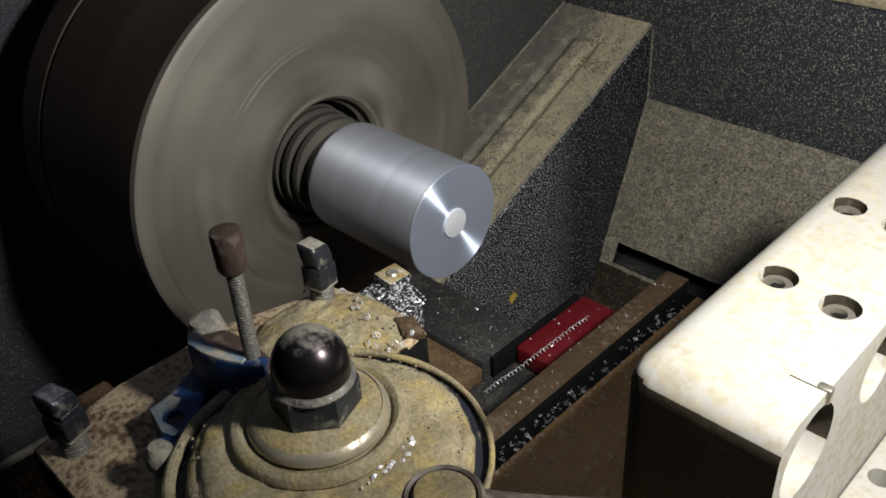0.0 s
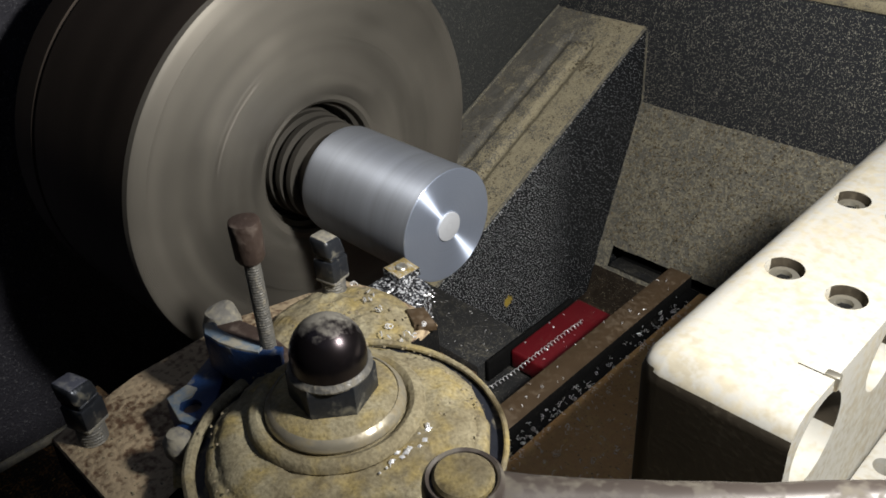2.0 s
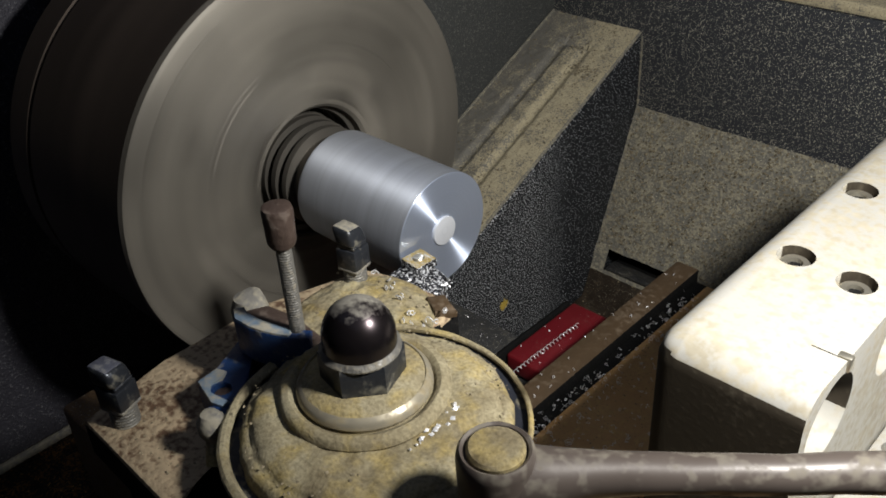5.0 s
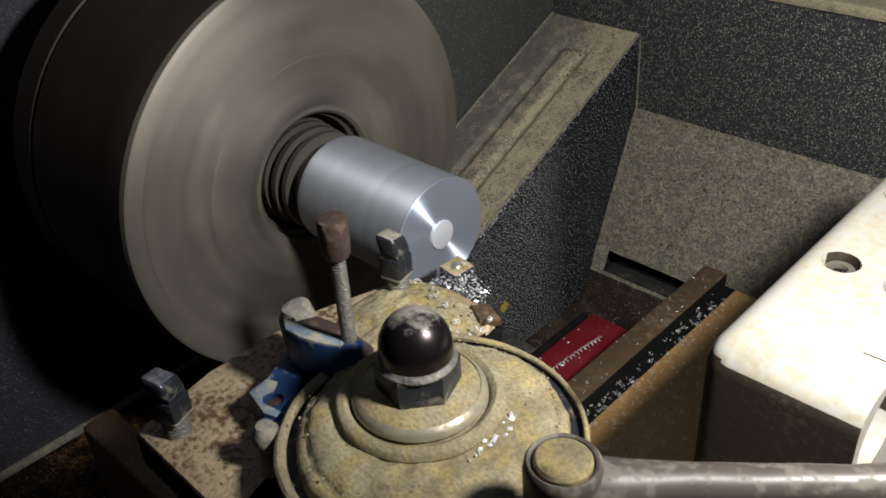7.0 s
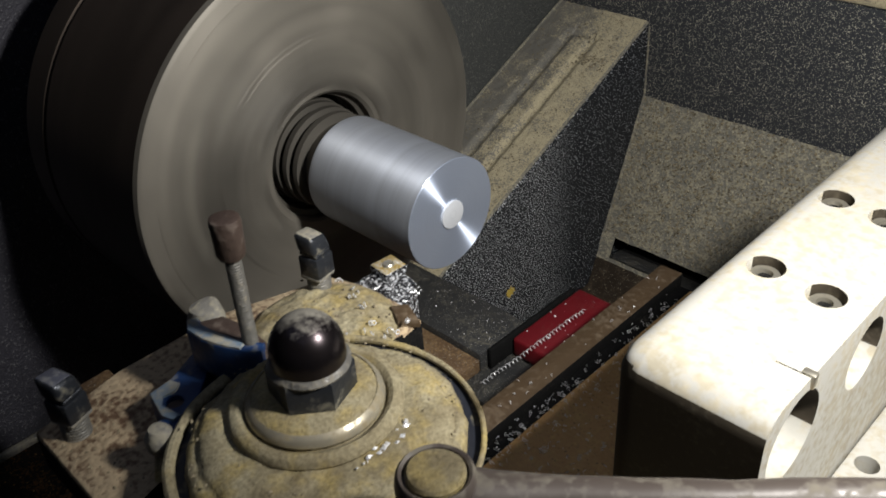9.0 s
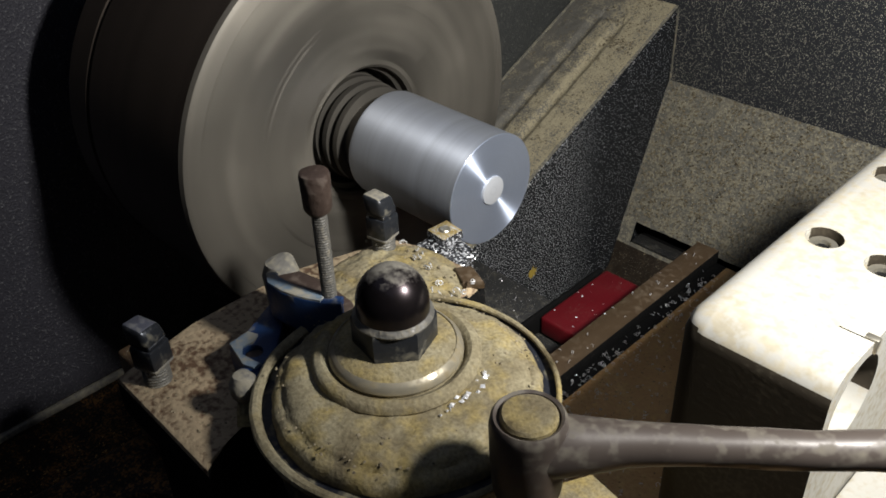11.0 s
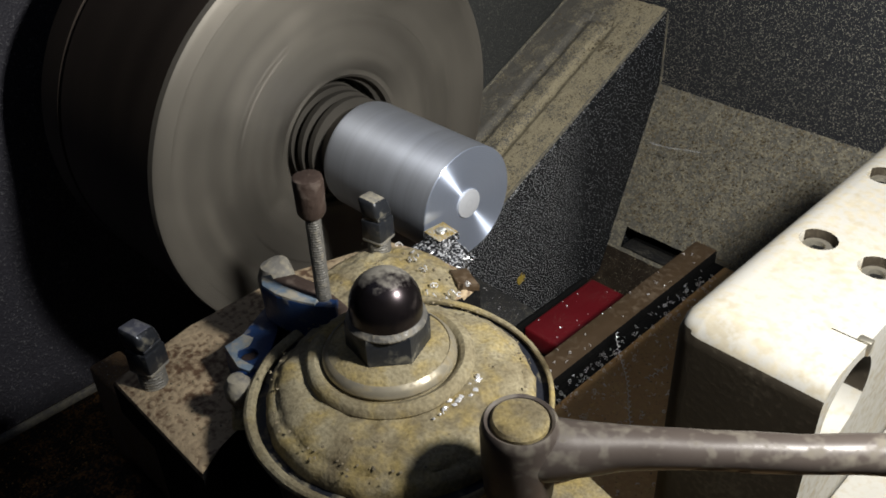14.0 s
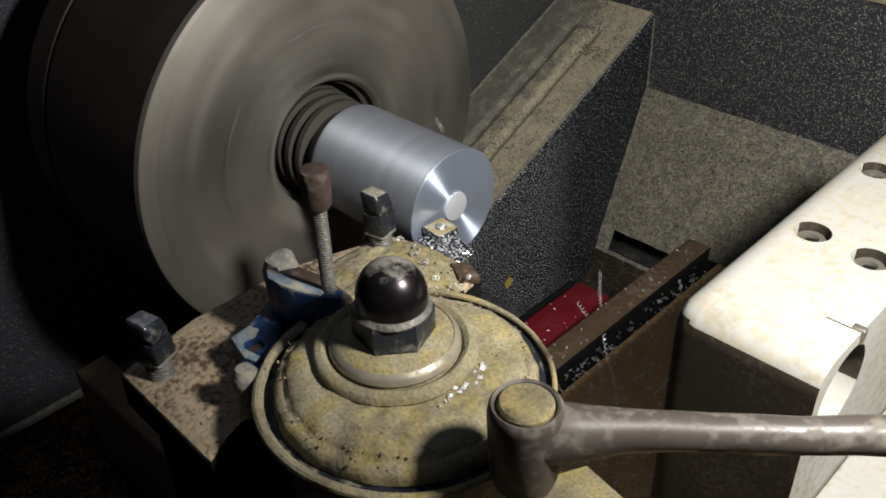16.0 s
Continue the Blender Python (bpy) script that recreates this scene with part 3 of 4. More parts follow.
# ---- what rides on the saddle ----
def saddle():
    ob = thing("saddle", 0, 0, -0.15, "grey machined carriage saddle lying across the bed ways", "saddle")
    def loc(bm):
        bmesh.ops.translate(bm, verts=bm.verts, vec=(0, 0, 0.15))
        return bm
    part("rear_wing", loc(box(-0.135, -0.031, 0.047, 0.0855, -0.137, -0.125, 0.0008)), M_IRON, ob, "flat grey machined wing with fine chips")
    part("wing_step", loc(box(-0.135, -0.031, 0.030, 0.0465, -0.137, -0.1285, 0.0008)), M_DARKRUST, ob)
    part("bridge", loc(box(0.0, 0.22, -0.24, 0.12, -0.149, -0.136, 0.001)), M_DARKRUST, ob)
    part("front_wing", loc(roughen(box(-0.0985, 0.03, -0.1375, -0.1225, -0.1495, -0.060, 0.0020, 3), 0.0005, 90)), M_DARKRUST, ob, "rust-brown front wing of the saddle")
    part("wing_casting", loc(roughen(box(-0.090, 0.04, -0.2050, -0.1380, -0.1495, -0.100, 0.006, 4), 0.002, 35)), M_OIL, ob, "black oily casting under the wing")
    part("casting_boss", loc(roughen(revolve([(0.0, -0.101), (0.026, -0.101), (0.026, -0.092), (0.023, -0.088), (0.017, -0.088), (0.015, -0.092), (0.012, -0.094), (0.0, -0.094)], 40, "z", None, (-0.030, -0.172, 0)), 0.0009, 60)), M_OIL, ob, "round oily boss with a rusty rim")
    SADDLE.append(ob)
    red = thing("way_wiper", -0.02, 0.10, -0.13, "red painted way wiper box sprinkled with chips", "way wiper")
    def rl(bm):
        bmesh.ops.translate(bm, verts=bm.verts, vec=(0.02, -0.10, 0.13))
        return bm
    part("cover", rl(box(-0.027, 0.02, 0.069, 0.131, -0.137, -0.1245, 0.002, 3)), M_RED, red)
    part("rubber_lip", rl(box(-0.0305, -0.0275, 0.052, 0.128, -0.137, -0.1235, 0.0008)), M_BLACK, red, "black rubber wiping lip")
    SADDLE.append(red)


# ---- what rides on the cross slide ----
def cross_slide():
    ob = thing("cross_slide", 0.1, 0, -0.12, "rust-brown cross slide littered with aluminium chips", "cross slide")
    def loc(bm):
        bmesh.ops.translate(bm, verts=bm.verts, vec=(-0.1, 0, 0.12))
        return bm
    part("table", loc(box(0.0425, 0.24, -0.26, 0.136, -0.136, -0.0955, 0.001)), M_TABLE, ob)
    # Floor coloured black for the shade between strip and table.
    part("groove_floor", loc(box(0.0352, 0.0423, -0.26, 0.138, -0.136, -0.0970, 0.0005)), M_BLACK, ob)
    gib = part("gib_strip", loc(roughen(box(0.0215, 0.0350, -0.26, 0.140, -0.136, -0.090, 0.0007), 0.0002, 60)), M_RUST, ob, "brown rusty square gib strip, its sides painted black as shade")
    # Shade on the strip's sides and far end, painted by face direction.
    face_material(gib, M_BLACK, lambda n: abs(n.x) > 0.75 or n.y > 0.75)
    CROSS.append(ob)
    return ob


def square_bolt(x, y, z, top, turn, label, dusty):
    ob = thing("square_head_bolt", x, y, z, label, "bolt", "tool clamping bolts")
    h = top - z
    part("head", roughen(box(-0.0042, 0.0042, -0.0042, 0.0042, h * 0.33, h * 0.68, 0.0008, 2), 0.0003, 160), M_BOLT, ob)
    rim = box(-0.0043, 0.0043, -0.0043, 0.0043, h * 0.30, h * 0.38, 0.0008, 2)
    part("collar", roughen(rim, 0.0003, 200), M_BOLTTOP, ob, "rubbed pale lower edge of the head")
    waist = box(-0.0037, 0.0037, -0.0037, 0.0037, h * 0.69, h * 0.74, 0.0003, 1)
    part("waist", waist, M_BOLT, ob, "dark notch round the head")
    crown = box(-0.0043, 0.0043, -0.0043, 0.0043, h * 0.73, h, 0.0016, 3)
    for v in crown.verts:
        k = (v.co.z / h - 0.73) / 0.27
        v.co.x, v.co.y = v.co.x * (1 - 0.10 * k) - 0.0010 * k, v.co.y * (1 - 0.10 * k) - 0.0006 * k
        v.co.z -= 0.16 * (v.co.x + v.co.y) * k
    crown = part("crown", roughen(crown, 0.0003, 180), M_BOLT, ob, "worn slanting end of the head")
    # Upward faces: dust on one bolt, painted skylight on the other.
    face_material(crown, M_BOLTTOP if dusty else M_BOLTBLUE, lambda n: n.z > 0.75)
    bm = bmesh.new()
    prof = [(0.0, -0.004)]
    zz = -0.004
    while zz < h * 0.31:
        prof += [(0.0039, zz), (0.0042, zz + 0.0005), (0.0039, zz + 0.0010)]
        zz += 0.00105
    prof.append((0.0, h * 0.33))
    part("shank", revolve(prof, 20, "z", bm), M_THREAD, ob, "threaded grey shank")
    ob.rotation_euler = (0, 0, radians(turn))
    CROSS.append(ob)
    return ob


def tool_holder():
    ob = thing("tool_holder", 0.03, -0.12, 0.0, "steel tool holder block caked with tan cutting dust", "tool holder")
    def loc(bm):
        bmesh.ops.translate(bm, verts=bm.verts, vec=(-0.03, 0.12, 0))
        return bm
    poly = [(0.000, -0.150), (0.006, -0.1805), (0.0585, -0.182), (0.050, -0.168), (0.049, -0.150), (0.0560, -0.0790), (0.0546, -0.0695), (0.0470, -0.0678), (0.0249, -0.0690), (0.0125, -0.0735), (0.000, -0.111)]
    # The plate's sides are painted black to stand for shade.
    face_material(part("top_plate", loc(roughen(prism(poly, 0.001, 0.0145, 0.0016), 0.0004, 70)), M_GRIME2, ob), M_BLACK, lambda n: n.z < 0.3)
    def heap(x, y):
        """Caked dust, highest between the bolts and the tip, level with the plate at its rim."""
        u, v = (x - 0.034) / 0.0245, (y + 0.0945) / 0.026
        k = max(0.0, 1 - (u * u + v * v) ** 1.5)
        lump = noise.noise(Vector((x, y, 0)) * 130) + 0.6 * noise.noise(Vector((x, y, 5)) * 330) + 0.35 * noise.noise(Vector((x, y, 9)) * 800)
        return (x, y, 0.0130 + 0.0060 * k ** 0.5 + 0.0009 * lump * min(1, 3 * k))
    crust = grid_top(heap, 0.009, 0.059, -0.121, -0.068, 90, 90)
    bmesh.ops.delete(crust, geom=[v for v in crust.verts if v.co.z <= 0.01301 and ((v.co.x - 0.034) / 0.0245) ** 2 + ((v.co.y + 0.0945) / 0.026) ** 2 > 1], context="VERTS")
    part("caked_dust", loc(crust), M_GRIME, ob, "lumpy crust of tan dust and oil", 80)
    # Body black too, as shade under the plate.
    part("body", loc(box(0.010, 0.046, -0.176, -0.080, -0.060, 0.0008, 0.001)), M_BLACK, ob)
    part("nose", loc(roughen(prism([(0.0440, -0.0740), (0.0520, -0.0775), (0.0572, -0.0725), (0.0480, -0.0690)], 0.0140, 0.0172, 0.0006), 0.0003, 150)), M_RUST, ob, "bare brown steel nose")
    CROSS.append(ob)
    bar = thing("turning_tool", 0.012, -0.06, -0.01, "black indexable turning tool with a gold carbide tip and wet chips", "turning tool")
    def bl(bm):
        bmesh.ops.translate(bm, verts=bm.verts, vec=(-0.012, 0.06, 0.01))
        return bm
    part("shank", bl(roughen(prism([(0.002, -0.150), (0.030, -0.150), (0.030, -0.056), (0.0200, -0.0395), (0.0075, -0.0370), (0.0015, -0.046)], -0.026, -0.0036, 0.001), 0.0003, 300)), M_HOLDER, bar)
    tip = part("insert", bl(prism([(0.0022, -0.0358), (0.0122, -0.0369), (0.0116, -0.0473), (0.0014, -0.0462)], -0.0035, 0.0, 0.0004)), M_INSERT, bar, "gold coated carbide insert")
    face_material(tip, M_HOLDER, lambda n: n.z < 0.5)
    part("insert_screw", bl(revolve([(0.0, 0.0002), (0.0010, 0.0004), (0.0020, 0.0008), (0.0025, 0.0003), (0.0026, -0.0002), (0.0, -0.0002)], 16, "z", None, (0.0068, -0.0416, 0))), M_SCREW, bar, "small steel clamp screw")
    CROSS.append(bar)


NX, NY = 0.078, -0.130
CX, CY = 0.0843, -0.1324


def finer(profile, step):
    """The same profile with points no further apart than step."""
    out = [profile[0]]
    for (r0, h0), (r1, h1) in zip(profile, profile[1:]):
        n = max(1, int(math.hypot(r1 - r0, h1 - h0) / step))
        out += [(r0 + (r1 - r0) * k / n, h0 + (h1 - h0) * k / n) for k in range(1, n + 1)]
    return out


def tool_post():
    ob = thing("tool_post", NX, NY, 0.0, "round tool post cap caked with tan dust and oil", "tool post")
    # The column's black paints the shade below the cap.
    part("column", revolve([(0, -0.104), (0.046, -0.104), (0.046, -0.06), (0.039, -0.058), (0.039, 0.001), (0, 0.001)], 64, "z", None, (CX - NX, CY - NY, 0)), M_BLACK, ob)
    disc = revolve(finer([(0.0, 0.001), (0.0362, 0.001), (0.0368, 0.004), (0.0368, 0.0262), (0.0365, 0.0285), (0.0356, 0.0300), (0.0340, 0.0309), (0.0333, 0.0308), (0.0326, 0.0319), (0.0315, 0.0328), (0.028, 0.0335), (0.0, 0.0335)], 0.0014), 128, "z", None, (CX - NX, CY - NY, 0))
    for v in disc.verts:
        d = 0.0007 * noise.noise(v.co * 75) + 0.0006 * noise.noise(v.co * 210) + 0.0003 * noise.noise(v.co * 520)
        v.co += Vector((v.co.x - (CX - NX), v.co.y - (CY - NY), 0)).normalized() * d * 0.8 + Vector((0, 0, d))
    cap = part("cap", disc, M_GRIME, ob, "", 70)
    cap.data.materials.append(M_SIDEBAND)
    for f in cap.data.polygons:
        if f.center.z < 0.0262 + 0.0012 * noise.noise(f.center * 120):
            f.material_index = 1
    bead = [(CX - NX + 0.0410 * math.cos(radians(a)), CY - NY + 0.0410 * math.sin(radians(a)), 0.0272 + 0.0004 * math.sin(radians(3 * a))) for a in range(0, 361, 4)]
    part("rim_bead", roughen(sweep(bead, [0.00125 - 0.00045 * math.cos(radians(a - 44)) for a in range(0, 361, 4)], 10), 0.0002, 140), M_GRIME, ob, "dusty raised bead round the rim")
    part("rim_groove", revolve([(0.0350, 0.0235), (0.0412, 0.0235), (0.0412, 0.0256), (0.0350, 0.0256)], 96, "z", None, (CX - NX, CY - NY, 0)), M_SIDEBAND, ob, "dark oily groove round the cap")
    part("washer", roughen(revolve([(0.0, 0.033), (0.0228, 0.033), (0.0234, 0.0344), (0.0230, 0.0358), (0.0220, 0.0367), (0.0206, 0.0369), (0.0194, 0.0362), (0.0186, 0.0350), (0.0, 0.0348)], 80), 0.0002, 90), M_GRIME, ob, "dusty thick washer")
    part("collar", revolve([(0.0, 0.0345), (0.0176, 0.0345), (0.0181, 0.0365), (0.0176, 0.0380), (0.0158, 0.0392), (0.0130, 0.0402), (0.0, 0.0402)], 64), M_GRIME, ob, "dusty collar under the nut")
    part("collar_lip", revolve([(0.0166, 0.0391), (0.0176, 0.0384), (0.0183, 0.0374), (0.0185, 0.0364), (0.0180, 0.0354)], 64), M_LIP, ob, "rubbed shiny lip of the collar")
    CROSS.append(ob)
    nut = thing("dome_nut", NX, NY, 0.040, "blackened steel dome nut with a polished cap", "nut")
    bm = prism([(0.0115 * math.cos(radians(60 * k - 10)), 0.0115 * math.sin(radians(60 * k - 10))) for k in range(6)], 0, 0.009, 0.0008)
    part("hexagon", bm, M_BOLT, nut, "dusty blackened hexagon")
    part("chamfer", roughen(revolve([(0.0, 0.0085), (0.0109, 0.0085), (0.0110, 0.0090), (0.0100, 0.0104), (0.0, 0.0104)], 48), 0.0001, 200), M_THREAD, nut, "rubbed shoulder above the hexagon")
    dome = [(0.0, 0.0), (0.0098, 0.0), (0.0098, 0.013)]
    dome += [(0.0098 * math.cos(radians(a)), 0.013 + 0.0105 * math.sin(radians(a))) for a in range(8, 90, 8)] + [(0.0, 0.0235)]
    part("dome", revolve(dome, 48), M_DOME, nut)
    CROSS.append(nut)


def wall_strip(points, thick, z0, z1):
    """An upright strip of steel along a plan line."""
    left, right = [], []
    for i, p in enumerate(points):
        a, b = Vector(points[max(i - 1, 0)]), Vector(points[min(i + 1, len(points) - 1)])
        d = (b - a).normalized()
        n = Vector((-d.y, d.x)) * thick / 2
        left.append(tuple(Vector(p) + n))
        right.append(tuple(Vector(p) - n))
    return prism(left + right[::-1], z0, z1, 0.0006)


def clamp_lever():
    """The blue painted bracket that the long bolt holds down."""
    ob = thing("clamp_bracket", 0.02, -0.115, 0.018, "chipped blue painted clamp bracket, rusty and dusty", "bracket")
    def loc(bm):
        bmesh.ops.translate(bm, verts=bm.verts, vec=(-0.02, 0.115, -0.018))
        return bm
    arc = [(0.0275, -0.1345), (0.0310, -0.1366), (0.0370, -0.1362), (0.0430, -0.1346), (0.0490, -0.1318), (0.0532, -0.1282)]
    part("arm", loc(roughen(wall_strip(arc, 0.0040, 0.0270, 0.0390), 0.0003, 160)), M_BLUE, ob)
    part("arm_edge", loc(roughen(wall_strip(arc[:-1], 0.0034, 0.0389, 0.0397), 0.0003, 160)), M_BLUE2, ob, "worn dusty top edge")
    part("seat", loc(roughen(prism([(0.0265, -0.1325), (0.029, -0.1345), (0.040, -0.1345), (0.052, -0.1315), (0.054, -0.125), (0.040, -0.124), (0.030, -0.126)], 0.0140, 0.0370, 0.001), 0.0003, 120)), M_CAP, ob, "rusty brown seat under the bolt")
    part("tip", loc(roughen(revolve([(0.0, 0.0340), (0.0022, 0.0350), (0.0026, 0.0400), (0.0018, 0.0438), (0.0, 0.0446)], 12, "z", None, (0.0560, -0.1312, -0.0085)), 0.0003, 300)), M_BOLTTOP, ob, "bare worn tip")
    EX, EY = 0.0372, -0.1503
    tail = prism([(0.0210, -0.1326), (0.0281, -0.1442), (0.0302, -0.1542), (0.0378, -0.1550), (0.0446, -0.1530), (0.0423, -0.1458), (0.0349, -0.1387), (0.0252, -0.1281)][::-1], 0.0150, 0.0240, 0.0008)
    hole = revolve([(0.0, 0.0205), (0.0027, 0.0205), (0.0029, 0.03), (0.0, 0.03)], 24, "z", None, (EX, EY, 0))
    part("tail", loc(roughen(carve(tail, [hole]), 0.0002, 160)), M_BLUE, ob)
    part("eye", loc(roughen(revolve([(0.0, 0.0206), (0.0026, 0.0206), (0.0026, 0.0224), (0.0012, 0.0230), (0.0, 0.0229)], 20, "z", None, (EX, EY, 0)), 0.0004, 260)), M_CAP, ob, "rusty sunk screw in the eye")
    worn = [(0.0287, -0.1465), (0.0293, -0.1534), (0.0400, -0.1562), (0.0436, -0.1548), (0.0438, -0.1522), (0.0396, -0.1536), (0.0362, -0.1541), (0.0335, -0.1518), (0.0340, -0.1480), (0.0322, -0.1452)]
    part("worn_end", loc(roughen(prism(worn, 0.0236, 0.0247, 0.0003), 0.0003, 220)), M_BLUE2, ob, "end rubbed to pale blue and bare metal")
    part("foot", loc(roughen(prism([(0.0395, -0.1570), (0.0430, -0.1520), (0.0480, -0.1555), (0.0440, -0.1605)], 0.0145, 0.0235, 0.0008), 0.0002, 200)), M_BLUE, ob)
    part("knob", loc(roughen(revolve([(0.0, 0.0140), (0.0050, 0.0140), (0.0058, 0.0320), (0.0046, 0.0360), (0.0, 0.0372)], 24, "z", None, (0.0205, -0.1265, 0)), 0.0007, 150)), M_BOLTTOP, ob, "dusty rounded knob")
    CROSS.append(ob)
    bolt = thing("long_clamp_bolt", 0.0485, -0.1290, 0.0368, "long threaded bolt with a rust-brown cylindrical cap", "bolt")
    prof, z = [(0.0, 0.0)], 0.0
    while z < 0.0325:
        prof += [(0.00205, z), (0.00225, z + 0.0004), (0.00205, z + 0.0008)]
        z += 0.00085
    prof.append((0.0, z))
    part("thread", revolve(prof, 20), M_THREAD, bolt)
    part("cap", roughen(revolve([(0.0, 0.0310), (0.0034, 0.0310), (0.0040, 0.0322), (0.0043, 0.0415), (0.0040, 0.0428), (0.0032, 0.0432), (0.0, 0.0430)], 28), 0.00015, 200), M_CAP, bolt, "rust-brown cylindrical cap")
    CROSS.append(bolt)


def bent_pin():
    ob = thing("ball_pin", 0.0485, -0.1615, 0.0145, "dusty steel pin with a ball head beside the tool post cap", "pin")
    part("ball", roughen(revolve([(0.0, 0.0050), (0.0026, 0.0058), (0.0040, 0.0090), (0.0039, 0.0125), (0.0024, 0.0148), (0.0, 0.0154)], 20), 0.0004, 200), M_BOLTTOP, ob)
    part("stem", roughen(sweep([(0.0, 0.0, 0.006), (0.001, -0.0015, 0.003), (0.003, -0.0035, -0.0005)], 0.0024, 10), 0.0002, 150), M_GRIME, ob)
    CROSS.append(ob)


def locking_handle():
    ob = thing("locking_handle", 0.1325, -0.139, 0.030, "worn grey-brown steel locking handle with a round boss", "handle")
    boss = [(0.0, 0.0), (0.0072, 0.0), (0.0080, 0.003), (0.0087, 0.012), (0.0089, 0.0225), (0.0086, 0.0244), (0.0079, 0.0252), (0.0072, 0.0248), (0.0069, 0.0236), (0.0, 0.0236)]
    part("boss", roughen(revolve(boss, 48), 0.0002, 120), M_ROD, ob)
    part("pin", roughen(revolve([(0.0, 0.0230), (0.0066, 0.0230), (0.0066, 0.0250), (0.0060, 0.0257), (0.0, 0.0259)], 32), 0.0002, 150), M_GRIME, ob, "dusty flat-topped pivot pin")
    d = Vector((0.757, 0.654, 0))
    steps = [0.003, 0.008, 0.012, 0.017, 0.022, 0.028, 0.035, 0.043, 0.052, 0.062, 0.074, 0.088, 0.104, 0.122, 0.14]
    size = [0.0078, 0.0073, 0.0066, 0.0058, 0.0052, 0.0049, 0.0047, 0.0046, 0.0047, 0.0045, 0.0046, 0.0047, 0.0046, 0.0048, 0.0048]
    pts = [d * s + Vector((0, 0, 0.0160 + 0.0012 * min(1, s / 0.03) + 0.002 * s)) for s in steps]
    arm = sweep(pts, size, 24, 1.0)
    for v in arm.verts:
        # hammered flats along the bar
        k = noise.noise(v.co * 70)
        v.co += Vector((0, 0, 0.0007 * k)) + Vector((0.654, -0.757, 0)) * 0.0005 * noise.noise(v.co * 95)
    part("arm", roughen(arm, 0.0002, 160), M_ROD, ob)
    CROSS.append(ob)


def carve(body, cutters):
    """The body less the cutters, as a fresh mesh."""
    me = bpy.data.meshes.new("raw")
    finish(body)
    body.to_mesh(me)
    ob = new("raw", me)
    tools = []
    for bm in cutters:
        bmesh.ops.recalc_face_normals(bm, faces=bm.faces)
        c = bpy.data.meshes.new("cutter")
        bm.to_mesh(c)
        tools.append(new("cutter", c))
        mod = ob.modifiers.new("cut", "BOOLEAN")
        mod.operation, mod.solver, mod.object = "DIFFERENCE", "EXACT", tools[-1]
    out = bpy.data.meshes.new_from_object(ob.evaluated_get(bpy.context.evaluated_depsgraph_get()))
    bm = bmesh.new()
    bm.from_mesh(out)
    for o in [ob] + tools:
        bpy.data.objects.remove(o)
    return bm


def compound_slide():
    ob = thing("compound_slide", 0.12, -0.09, -0.10, "dust-covered corner of the compound slide below the tool post", "compound slide")
    bm = prism([(0.1003, -0.0635), (0.092, -0.080), (0.085, -0.150), (0.120, -0.185), (0.165, -0.150), (0.160, -0.074)], -0.1004, -0.050, 0.002)
    bmesh.ops.translate(bm, verts=bm.verts, vec=(-0.12, 0.09, 0.10))
    part("casting", roughen(bm, 0.0003, 80), M_GRIME, ob)
    CROSS.append(ob)


